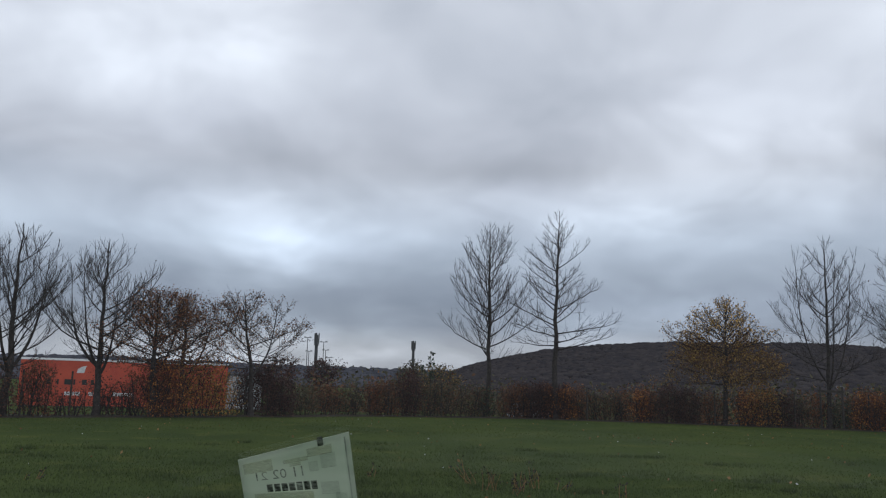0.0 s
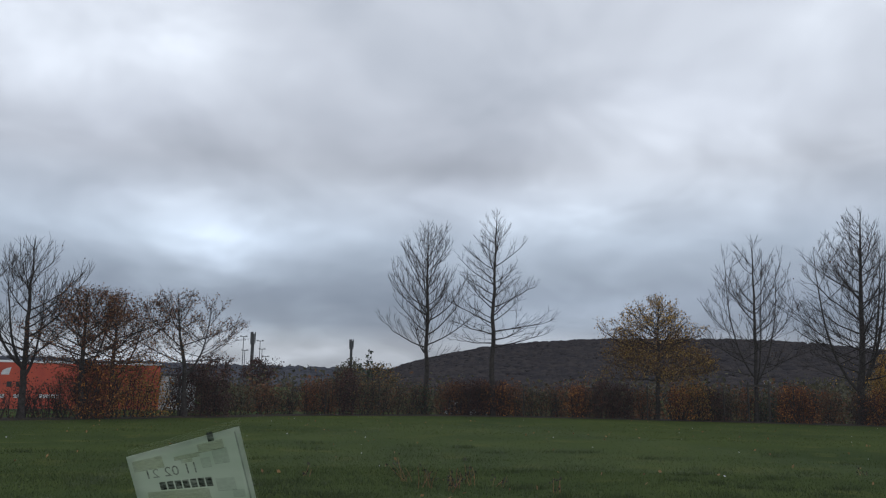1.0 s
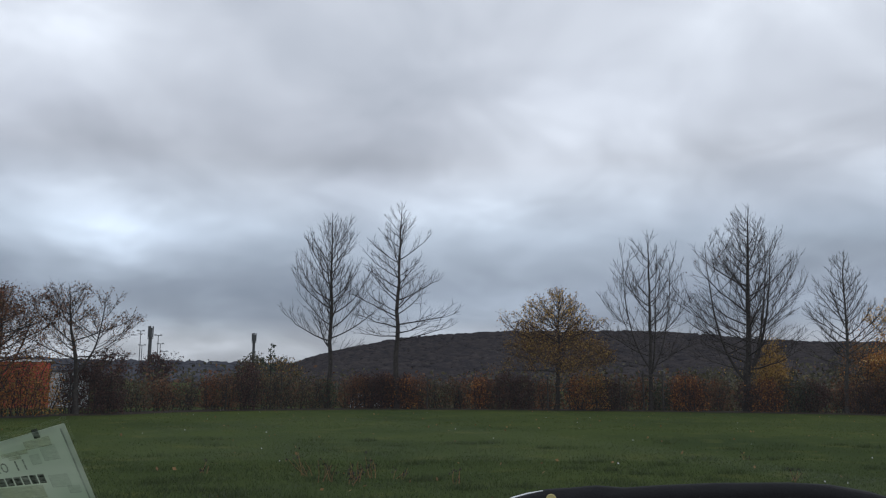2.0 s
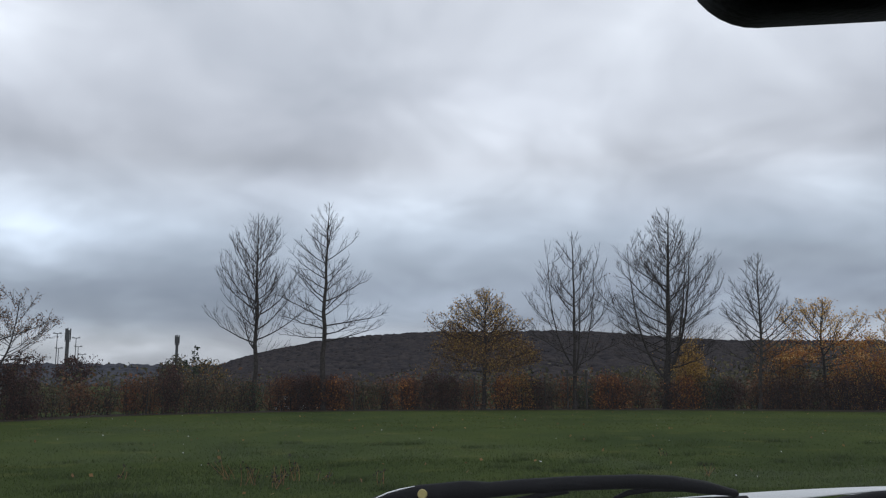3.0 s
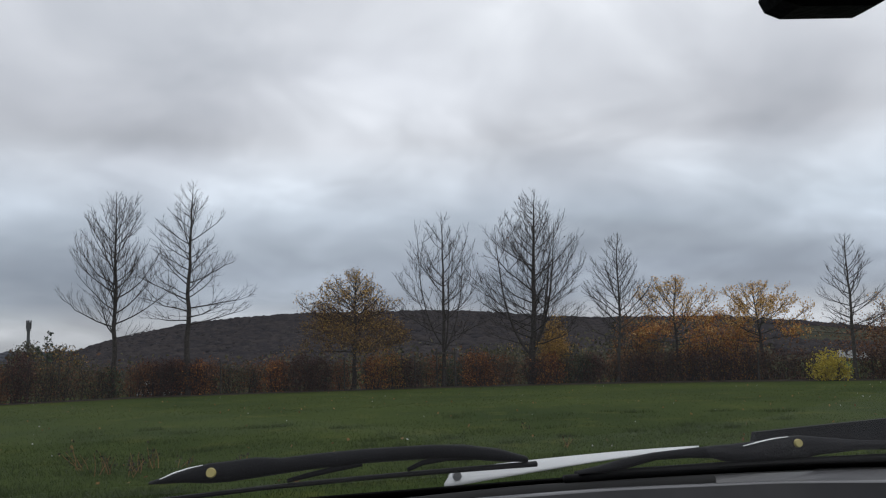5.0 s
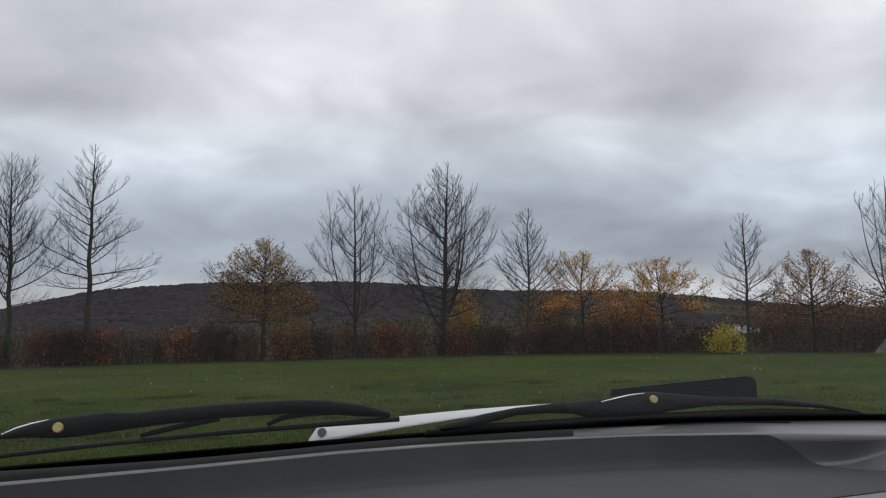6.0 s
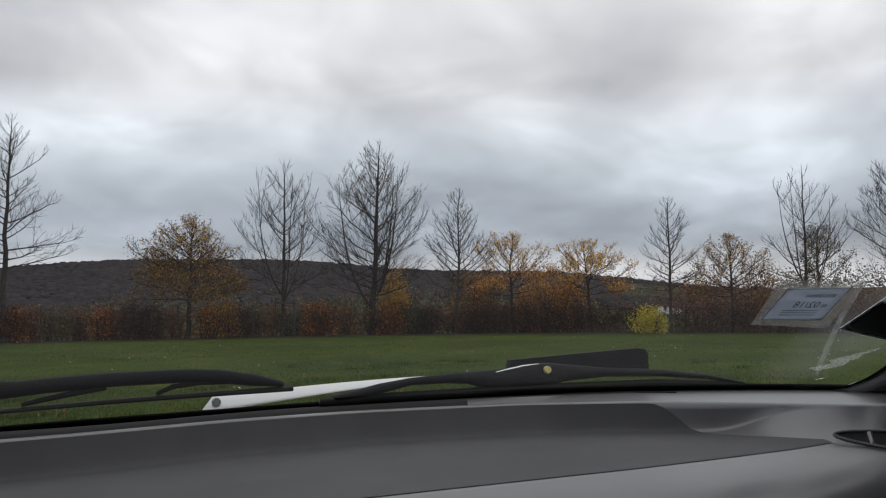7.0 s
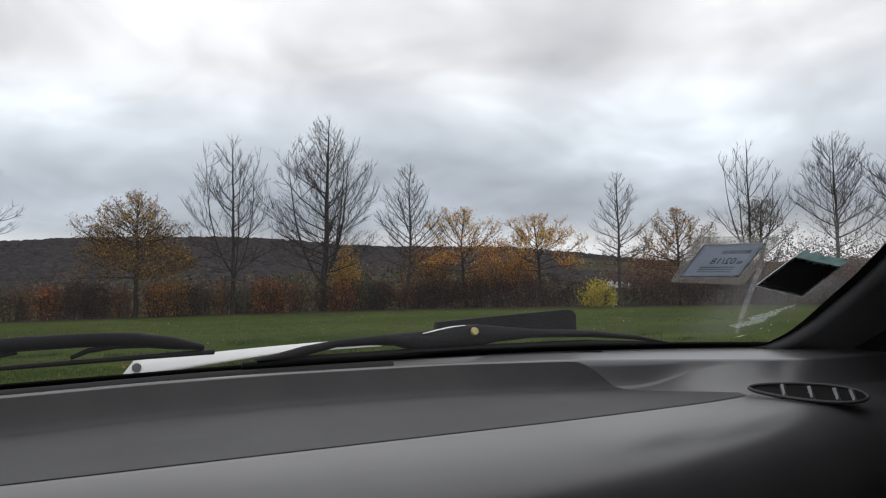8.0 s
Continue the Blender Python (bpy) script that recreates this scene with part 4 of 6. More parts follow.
def make_stake_frame():
    """Two timber stakes with a crossbar that hold the young tree."""
    ob = thing("tree_stake", "weathered timber stake frame beside a young tree", "tree stake", Matrix.Translation((19.0, 34.3, 0)) @ pose(0, 0, 0, 0, 0, -28.8))
    for x in (-0.42, 0.42):
        part("stake", rod(bmesh.new(), (x, 0, -0.1), (x, 0, 1.75), 0.045, 0.04, 8), M["post"], ob)
    part("crossbar", box(bmesh.new(), (-0.5, -0.03, 1.50), (0.5, 0.03, 1.60), 0.008), M["post"], ob)


make_stake_frame()


# ---- far things: trailer, car, masts ----
def make_trailer():
    """A long parked curtain-sided trailer."""
    a, b = Vector((-26.5, 66.9, 0)), Vector((-11.8, 71.0, 0))
    L = (b - a).length
    g = ground_z(*((a + b) / 2).xy)
    m = Matrix.Translation((a.x, a.y, g)) @ Matrix.Rotation(math.atan2(b.y - a.y, b.x - a.x), 4, "Z")
    ob = thing("lorry_trailer", "long red curtain-sided lorry trailer parked behind the hedge", "trailer", m)
    top = 2.62 - g
    part("curtain_side", box(bmesh.new(), (0, 0, 1.05), (L, 2.5, top - 0.14), 0.03), M["red"], ob, "red tarpaulin side")
    part("roof_rail", box(bmesh.new(), (-0.05, -0.03, top - 0.14), (L + 0.05, 2.53, top + 0.02), 0.02), M["white"], ob, "pale aluminium roof rail")
    part("side_rail", box(bmesh.new(), (-0.02, -0.02, 0.86), (L + 0.02, 2.52, 1.05), 0.02), M["mast"], ob, "dark lower chassis rail")
    for x in np.arange(1.2, L, 1.35):
        part("strap", box(bmesh.new(), (x, -0.025, 0.95), (x + 0.05, -0.004, top - 0.14)), M["red"], ob)
    bm = bmesh.new()
    ring = [bm.verts.new((4.3 + 0.5 * x, -0.012, top - 1.05 + 0.55 * y)) for x, y in ((-0.75, 0), (-0.55, 0.55), (-0.05, 0.85), (0.62, 1.0), (0.35, 0.0))]
    bm.faces.new(ring)
    part("emblem", bm, M["white_dull"], ob, "plain white emblem")
    for i, w in enumerate((0.32, 0.22, 0.5, 0.2, 0.34, 0.4)):
        part("lettering_bar", box(bmesh.new(), (1.9 + i * 0.62, -0.02, top - 1.95), (1.9 + i * 0.62 + w, -0.006, top - 1.55)), M["tyre"], ob, "dark unreadable lettering")
    for x, w in ((3.2, 1.1), (4.9, 0.5), (6.6, 1.5), (9.2, 0.7)):
        part("lettering_bar", box(bmesh.new(), (x, -0.02, 1.85), (x + w, -0.006, 2.12)), M["white_dull"], ob, "white unreadable lettering")
    for x in (L - 4.4, L - 3.1, L - 1.8):
        bm = bmesh.new()
        rod(bm, (x, 0.05, 0.5), (x, 0.38, 0.5), 0.5, 0.5, 20)
        wheel = part("wheel", bm, M["tyre"], ob)
        part("rim", rod(bmesh.new(), (x, 0.03, 0.5), (x, 0.06, 0.5), 0.27, 0.24, 16), M["grey_metal"], wheel)
    part("landing_leg", box(bmesh.new(), (3.0, 0.4, 0.0), (3.15, 0.55, 0.9)), M["mast"], ob)
    part("landing_leg", box(bmesh.new(), (3.0, 1.9, 0.0), (3.15, 2.05, 0.9)), M["mast"], ob)
    part("skirt_panel", box(bmesh.new(), (3.4, 0.1, 0.36), (L - 5.2, 0.14, 0.86), 0.01), M["white"], ob, "pale side guard")


make_trailer()


def make_depot():
    """The pale low building beside the trailer."""
    p = around(-9.0, 84)
    ob = thing("building", "pale grey low shed beside the parked trailer", "building", Matrix.Translation(p) @ pose(0, 0, 0, 0, 0, 9))
    part("wall", box(bmesh.new(), (-1.2, 0, -0.2), (2.6, 5, 4.6), 0.02), M["grey_metal"], ob)
    part("roof", box(bmesh.new(), (-1.4, -0.2, 4.6), (2.8, 5.2, 4.8), 0.03), M["mast"], ob)
    part("door", box(bmesh.new(), (0.2, -0.05, -0.1), (1.4, -0.004, 2.6)), M["white_dull"], ob)


make_depot()


def make_hatchback(az, d, turn, label):
    """A white five-door hatchback on the lane behind the hedge."""
    p = around(az, d)
    ob = thing("car", label, "car", Matrix.Translation((p.x, p.y, p.z + 0.04)) @ pose(0, 0, 0, 0, 0, turn), "cars on the lane")
    prof = ((-2.0, 0.35), (-2.02, 0.75), (-1.85, 1.0), (-1.55, 1.38), (-0.9, 1.47), (0.1, 1.45), (0.55, 1.30), (1.05, 0.98), (1.75, 0.82), (2.0, 0.62), (2.0, 0.32))
    bm = bmesh.new()
    sides = []
    for y, k in ((-0.86, 0.0), (0.86, 0.0)):
        sides.append([bm.verts.new((x, y * (1.0 if z < 1.0 else 1.0 - 0.32 * (z - 1.0)), z)) for x, z in prof])
    n = len(prof)
    for i in range(n):
        bm.faces.new((sides[0][i], sides[0][(i + 1) % n], sides[1][(i + 1) % n], sides[1][i]))
    bm.faces.new(sides[0][::-1])
    bm.faces.new(sides[1])
    bmesh.ops.bevel(bm, geom=[e for e in bm.edges], offset=0.05, segments=2, affect="EDGES")
    part("body", bm, M["white"], ob, "white painted body", True)
    for x0, x1, t0, t1 in ((-1.45, -0.62, -1.2, -0.62), (-0.55, 0.35, -0.55, 0.08), (0.42, 0.92, 0.18, 0.42)):
        bm = bmesh.new()
        for y in (-0.858,):
            vs = [bm.verts.new(v) for v in ((x0, y - 0.01, 0.98), (x1, y - 0.01, 0.98), (t1, y + 0.10, 1.34), (t0, y + 0.10, 1.34))]
            bm.faces.new(vs)
        part("side_window", bm, M["glass_dark"], ob, "opaque dark side window")
    bm = bmesh.new()
    bm.faces.new([bm.verts.new(v) for v in ((1.06, -0.72, 1.0), (1.06, 0.72, 1.0), (0.58, 0.66, 1.32), (0.58, -0.66, 1.32))])
    part("windscreen", bm, M["glass_dark"], ob)
    for x in (-1.28, 1.28):
        for y in (-0.80, 0.80):
            wheel = part("wheel", rod(bmesh.new(), (x, y - 0.1, 0.31), (x, y + 0.1, 0.31), 0.31, 0.31, 20), M["tyre"], ob)
            part("rim", rod(bmesh.new(), (x, y - 0.12, 0.31), (x, y + 0.12, 0.31), 0.19, 0.19, 14), M["grey_metal"], wheel)
    part("headlight", box(bmesh.new(), (1.72, -0.84, 0.62), (1.96, -0.55, 0.76), 0.03), M["chrome"], ob)
    part("tail_light", box(bmesh.new(), (-2.03, -0.86, 0.78), (-1.9, -0.6, 1.0), 0.03), M["red"], ob)


make_hatchback(11.0, 57.5, -10, "white hatchback car on the lane behind the hedge")


def make_mast(p, top, r, head, label):
    """A mobile phone mast: tapered pole, collar and aerial panels."""
    ob = thing("phone_mast", label, "mast", Matrix.Translation(p), "masts")
    h = top - p.z
    part("pole", rod(bmesh.new(), (0, 0, -0.2), (0, 0, h - 0.3), r, r * 0.8, 14), M["mast"], ob)
    part("collar", rod(bmesh.new(), (0, 0, h - head - 0.25), (0, 0, h - head - 0.1), r * 1.4, r * 1.4, 14), M["mast"], ob)
    for k in range(3):
        a = k * 2.094 + 0.4
        bm = box(bmesh.new(), (-0.07, -0.13, -head / 2), (0.07, 0.13, head / 2), 0.03)
        bm.transform(Matrix.Translation((math.cos(a) * r * 1.2, math.sin(a) * r * 1.2, h - head / 2)) @ Matrix.Rotation(a, 4, "Z"))
        part("aerial_panel", bm, M["mast"], ob)
    part("spike", rod(bmesh.new(), (0, 0, h - 0.3), (0, 0, h + 0.15), 0.03, 0.02, 6), M["mast"], ob)


make_mast(around(-3.83, 160), 10.5, 0.36, 2.0, "dark phone mast with aerial panels beyond the lane")
make_mast(around(2.63, 160), 9.6, 0.30, 1.5, "slim dark phone mast with aerial panels beyond the lane")


def make_floodlight(az, d, top, heads):
    p = around(az, d)
    ob = thing("floodlight_mast", "thin grey sports floodlight pole with lamp heads", "floodlight", Matrix.Translation(p), "floodlights")
    part("pole", rod(bmesh.new(), (0, 0, -0.2), (0, 0, top - p.z), 0.09, 0.06, 8), M["mast"], ob)
    part("crossarm", box(bmesh.new(), (-0.7, -0.05, top - p.z - 0.1), (0.7, 0.05, top - p.z)), M["mast"], ob)
    for x in heads:
        part("lamp_head", box(bmesh.new(), (x - 0.2, -0.25, top - p.z - 0.05), (x + 0.2, 0.15, top - p.z + 0.16), 0.03), M["grey_metal"], ob)


for az, d, top in ((-4.42, 165, 9.9), (-4.3, 178, 7.8), (-3.35, 168, 9.3), (-3.2, 180, 8.2), (-2.95, 190, 7.0)):
    make_floodlight(az, d, top, (-0.5, 0.5))


def make_valley_patch(az, d, w, z, top):
    """Stand-in for an unidentified far white patch: a rounded film roof on hoops."""
    ob = thing("polytunnel", "unidentified bright white patch in the valley, built as a polytunnel", "polytunnel", Matrix.Translation(around(az, d, z)) @ pose(0, 0, 0, 0, 0, -az), "polytunnels")
    rows = [[(w / 2 * math.cos(a) * (1 + 0.02 * math.sin(7 * k)), 1.6 * k, top * math.sin(a) ** 0.8) for a in np.linspace(0.02, math.pi - 0.02, 13)] for k in range(9)]
    place("film_roof", grid_mesh("film_roof", rows), M["white_dull"], ob)
    end = bmesh.new()
    end.faces.new([end.verts.new(p) for p in rows[0]])
    part("end_wall", end, M["white_dull"], ob)
    for k in (0, 4, 8):
        hoop = Tubes()
        hoop.add([(x * 1.01, y, q * 1.01) for x, y, q in rows[k]], [0.05] * 13, 4)
        place("hoop", hoop.mesh("hoop"), M["grey_metal"], ob)


def make_farmhouse(az, d, w, z):
    p = around(az, d, z)
    ob = thing("house", "small distant white farmhouse below the ridge", "house", Matrix.Translation(p) @ pose(0, 0, 0, 0, 0, -az))
    part("wall", box(bmesh.new(), (-w / 2, 0, -1.5), (w / 2, 5, 1.3), 0.05), M["white"], ob)
    bm = bmesh.new()
    f = [bm.verts.new(v) for v in ((-w / 2 - 0.3, -0.3, 1.3), (w / 2 + 0.3, -0.3, 1.3), (w / 2 + 0.3, 5.3, 1.3), (-w / 2 - 0.3, 5.3, 1.3), (-w / 2 - 0.3, 2.5, 2.4), (w / 2 + 0.3, 2.5, 2.4))]
    for q in ((0, 1, 5, 4), (2, 3, 4, 5), (0, 4, 3), (1, 2, 5), (0, 3, 2, 1)):
        bm.faces.new([f[i] for i in q])
    part("roof", bm, M["mast"], ob)


make_farmhouse(29.5, 400, 3.0, 3.9)
make_farmhouse(51.9, 420, 2.6, 1.0)
for tunnel in ((53.5, 300, 2.6, -1.6, 2.3), (54.1, 302, 3.4, -2.0, 2.6), (54.8, 304, 3.6, -2.4, 2.4)):
    make_valley_patch(*tunnel)


# ---- grass, weeds and litter on the meadow ----
def make_grass(name, count, r0, r1, a0, a1, height, width, seed, label, mat="blade"):
    rng = np.random.default_rng(seed)
    r = r0 + (r1 - r0) * rng.beta(1.3, 1.9, count)
    a = np.radians(rng.uniform(a0, a1, count))
    x, y = r * np.sin(a), r * np.cos(a)
    patch = np.array([noise.noise((px * 0.8, py * 0.8, 4.0)) for px, py in zip(x, y)])
    z = np.array([ground_z(px, py) for px, py in zip(x, y)])
    h = height * rng.uniform(0.5, 1.3, count) * (1 + 0.35 * patch)
    t = rng.uniform(0, 2 * np.pi, count)
    lean = rng.normal(size=(count, 2)) * h[:, None] * 0.45
    w = width * rng.uniform(0.7, 1.3, count)
    B = np.stack([x, y, z - 0.01], 1)
    S = np.stack([np.cos(t) * w, np.sin(t) * w, 0 * w], 1)
    tip = B + np.stack([lean[:, 0], lean[:, 1], h], 1)
    V = np.stack([B - S, B + S, tip], 1).reshape(-1, 3)
    tagged(place(name, mesh_from(name, V, np.arange(3 * count).reshape(-1, 3)), M[mat]), label, "grass", "", "stuff")


make_grass("grass", 110000, 8.0, 19.0, -27, 64, 0.036, 0.006, 31, "short damp green grass blades near the car")
make_grass("grass", 60000, 11.0, 33.0, -27, 72, 0.03, 0.010, 32, "short green grass of the open meadow")
make_grass("grass", 45000, 23.0, 39.0, -30, 78, 0.032, 0.018, 33, "short green grass towards the hedge, coloured paler for its far sheen", "blade_sheen")


def make_tussocks(count, blades, seed):
    """Uneven clumps of longer, darker grass in the mown meadow."""
    rng = np.random.default_rng(seed)
    n = count * blades
    r, a = np.repeat(9 + 11 * rng.uniform(0, 1, count) ** 1.4, blades), np.radians(np.repeat(rng.uniform(-26, 60, count), blades))
    size = np.repeat(rng.uniform(0.10, 0.34, count), blades)
    x, y = r * np.sin(a) + rng.normal(size=n) * size, r * np.cos(a) + rng.normal(size=n) * size * 0.7
    z = np.array([ground_z(px, py) for px, py in zip(x, y)])
    h = rng.uniform(0.04, 0.11, n)
    t, w = rng.uniform(0, 2 * np.pi, n), rng.uniform(0.004, 0.008, n)
    B = np.stack([x, y, z - 0.01], 1)
    S = np.stack([np.cos(t) * w, np.sin(t) * w, 0 * w], 1)
    tip = B + np.stack([rng.normal(size=n) * h * 0.5, rng.normal(size=n) * h * 0.5, h], 1)
    V = np.stack([B - S, B + S, tip], 1).reshape(-1, 3)
    tagged(place("grass_tussocks", mesh_from("grass_tussocks", V, np.arange(3 * n).reshape(-1, 3)), M["blade"]), "longer dark green grass clumps in the mown meadow", "grass", "", "stuff")


make_tussocks(150, 130, 35)


def make_weed(p, seed, h, n):
    """A dead meadow weed: wiry stalks with small seed heads."""
    rng = np.random.default_rng(seed)
    ob = thing("weed", "dry brown meadow weed with wiry stalks and seed heads", "weed", Matrix.Translation((p[0], p[1], ground_z(*p))), "weeds")
    st, heads = Tubes(), []
    for _ in range(n):
        P = branch_path(np.array([rng.normal() * 0.05, rng.normal() * 0.05, -0.02]), unit(np.array([rng.normal() * 0.35, rng.normal() * 0.35, 1])), h * rng.uniform(0.5, 1.1), 5, 0.1, 0.12, rng)
        st.add(P, np.linspace(0.006, 0.003, 6), 3)
        heads += [P[-1], P[-2], P[3]]
    tagged(place("stalks", st.mesh("stalks"), M["tan"], ob), kind="stuff")
    H = np.array(heads)
    tagged(place("seed_heads", leaf_mesh("seed_heads", H[rng.integers(0, len(H), 5 * n)] + rng.normal(size=(5 * n, 3)) * 0.025, 0.035, rng), M["twig"], ob), kind="stuff")


for i, (x, y, h) in enumerate(((1.55, 11.0, 0.42), (1.35, 11.7, 0.34), (1.9, 11.0, 0.26), (2.15, 11.4, 0.3), (1.8, 10.6, 0.25), (2.5, 11.2, 0.22), (7.6, 9.95, 0.2), (-4.2, 11.4, 0.2), (0.0, 12.4, 0.18), (3.0, 10.2, 0.2), (9.0, 13.0, 0.15))):
    make_weed((x, y), 500 + i, h, 7 if h > 0.25 else 4)


def make_litter():
    rng = np.random.default_rng(77)
    n = 420
    r, a = np.sqrt(rng.uniform(80, 1300, n)), np.radians(rng.uniform(-28, 75, n))
    x, y = r * np.sin(a), r * np.cos(a)
    C = np.stack([x, y, np.array([ground_z(px, py) for px, py in zip(x, y)]) + 0.05], 1)
    tagged(place("fallen_leaves", leaf_mesh("fallen_leaves", C[:300], 0.06, rng), M["tan"]), "dry tan leaves scattered over the grass", "leaves", "", "stuff")
    tagged(place("daisies", leaf_mesh("daisies", C[300:380], 0.035, rng), M["white_dull"]), "small white flowers scattered in the grass", "flowers", "", "stuff")


make_litter()


# ---- the car that the camera sits in; u across, v ahead, z up ----
CAR = pose(0, 0, 0, 0, 0, -15.2)
MID = 0.34
car = thing("car", "parked white car seen from its front seat", "car", CAR)


def glass_v(u, z):
    return 0.73 - (z - 1.18) * 2.14 - 0.45 * (u - MID) ** 4


def smooth(a, b, x):
    k = min(1.0, max(0.0, (x - a) / (b - a)))
    return k * k * (3 - 2 * k)


def thicken(ob, depth, offset=0.0):
    md = ob.modifiers.new("thickness", "SOLIDIFY")
    md.thickness, md.offset = depth, offset
    return ob


def glass_sheet(name, u0, u1, z0, z1, nu, nz, off, material, parent, label=""):
    rows = []
    for k in range(nz + 1):
        z = z0 + (z1 - z0) * k / nz
        rows.append([(u0 + (u1 - u0) * i / nu, glass_v(u0 + (u1 - u0) * i / nu, z) - off, z) for i in range(nu + 1)])
    return place(name, grid_mesh(name, rows), material, parent, label)


screen = glass_sheet("windscreen", -0.45, 1.13, 1.150, 1.505, 40, 14, 0.0, M["glass"], car, "clear raked windscreen")
screen.visible_shadow = False


def frit_top(u):
    return float(np.interp(u, (0.0, 0.30, 0.50, 0.775, 1.0, 1.1), (1.160, 1.1693, 1.1739, 1.1785, 1.1775, 1.1765)))


rows = []
for k in range(4):
    rows.append([(u, glass_v(u, z) + 0.004, z) for u in np.linspace(-0.45, 1.13, 50) for z in (1.145 + (frit_top(u) - 1.145) * k / 3,)])
place("black_border", grid_mesh("black_border", rows), M["seal"], car, "black painted lower border of the windscreen")


# the dashboard: one moulded skin, its section changing from side to side
def along(u, us, values):
    return float(np.interp(u, us, values))


TRAY = (0.0, 0.012, 0.025, 0.04, 0.055, 0.07, 0.09, 0.14, 0.25, 0.45, 0.6, 0.75, 0.88, 0.97, 1.0)


def dash_section(u):
    """The dashboard's section at u, from the windscreen to its face: a steep wall, a flat tray floor, a crease and a rolled edge; the tray runs out into a plain slope at the side."""
    vf = glass_v(u, 1.172) - 0.012 - 0.045 * smooth(0.52, 0.25, u)
    g = 1 - smooth(0.68, 0.82, u)
    m = 1 - smooth(0.895, 0.965, u)
    lip = along(u, (-0.44, 0.0, 0.30, 0.42, 0.55, 0.72, 0.84, 0.936, 0.991, 1.05, 1.165), (0.60, 0.62, 0.665, 0.690, 0.697, 0.675, 0.627, 0.557, 0.506, 0.48, 0.47))
    vc = along(u, (-0.44, 0.38, 0.71, 0.81, 0.92, 1.0, 1.165), (0.445, 0.445, 0.447, 0.453, 0.463, 0.460, 0.450))
    zc = 1.138 + 0.004 * smooth(0.88, 1.0, u)
    vr = along(u, (-0.44, 0.38, 0.46, 0.57, 0.78, 0.89, 1.0, 1.165), (0.405, 0.405, 0.395, 0.386, 0.388, 0.398, 0.412, 0.41))
    zr = 1.125 + 0.007 * smooth(0.85, 1.0, u)
    top = 1.1662
    tray = []
    for k in TRAY:
        wall = max(0.0, 1 - k / 0.07) ** 1.3
        tray.append((lip - 0.004 - (lip - 0.004 - vc) * k, zc + (top - zc) * (wall * m + (1 - k) ** 1.15 * (1 - m))))
    roll = [(vc - 0.003, zc - 0.0006), (vc + (vr - vc) * 0.35, zc + (zr - zc) * 0.24), (vc + (vr - vc) * 0.7, zc + (zr - zc) * 0.60), (vr, zr)]
    return [(vf, 1.1690), (vf - 0.004, 1.1690 - 0.018 * g), (lip + 0.010, 1.1680 - 0.016 * g), (lip + 0.003, 1.1684), (lip - 0.002, 1.1676)] + tray + roll + [
        (vr - 0.010, zr - 0.006), (vr - 0.019, zr - 0.014), (vr - 0.026, zr - 0.026), (vr - 0.031, zr - 0.044), (vr - 0.034, zr - 0.07), (vr - 0.034, 1.02), (vr - 0.026, 0.94), (vr + 0.01, 0.62)]


def dash_z(u, v):
    s = sorted(dash_section(u)[:24])
    return float(np.interp(v, [p[0] for p in s], [p[1] for p in s]))


us = np.linspace(-0.44, 1.165, 260)
skin = np.array([dash_section(u) for u in us])
for _ in range(10):
    skin[1:-1] = (skin[:-2] + 2 * skin[1:-1] + skin[2:]) / 4
rows = [[(u, v, z) for v, z in section] for u, section in zip(us, skin)]
place("dashboard", grid_mesh("dashboard", rows), M["dash"], car, "grey moulded plastic dashboard with a shallow tray")
t = Tubes()
seal_line = [(u, *dash_section(u)[0]) for u in np.linspace(-0.44, 1.10, 60)]
t.add([(u, v + 0.003, z - 0.0012) for u, v, z in seal_line], [0.0024] * 60, 6)
# black strip added in the groove to paint its shade
rows = [[(u, v - 0.006, 1.1520), (u, v - 0.0055, 1.1600), (u, v - 0.0045, 1.1675), (u, v - 0.001, 1.1700)] for u, v, z in seal_line if u < 0.70]
place("groove_wall", grid_mesh("groove_wall", rows), M["seal"], car, "black strip standing for shade in the groove below the windscreen")
place("dashboard_seal", t.mesh("dashboard_seal"), M["seal"], car, "black rubber seal along the windscreen")
# darker skin over tray wall and floor: their shade put into the colour
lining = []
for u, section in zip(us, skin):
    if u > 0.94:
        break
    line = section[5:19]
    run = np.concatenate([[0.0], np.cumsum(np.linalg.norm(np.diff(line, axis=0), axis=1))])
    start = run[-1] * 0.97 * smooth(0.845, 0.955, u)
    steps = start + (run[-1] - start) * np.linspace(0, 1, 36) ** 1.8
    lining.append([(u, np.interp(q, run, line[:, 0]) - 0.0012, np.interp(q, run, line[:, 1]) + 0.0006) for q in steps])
place("tray_lining", grid_mesh("tray_lining", lining), M["mat"], car, "dashboard tray skin coloured darker for the shade in it")
st = Tubes()
st.add([(u, v, dash_z(u, v) + 0.0006) for u, v in ((0.80, 0.722), (0.85, 0.712), (0.895, 0.694), (0.925, 0.672))], [0.0012] * 4, 5)
place("dashboard_seam", st.mesh("dashboard_seam"), M["black"], car, "thin dark seam")


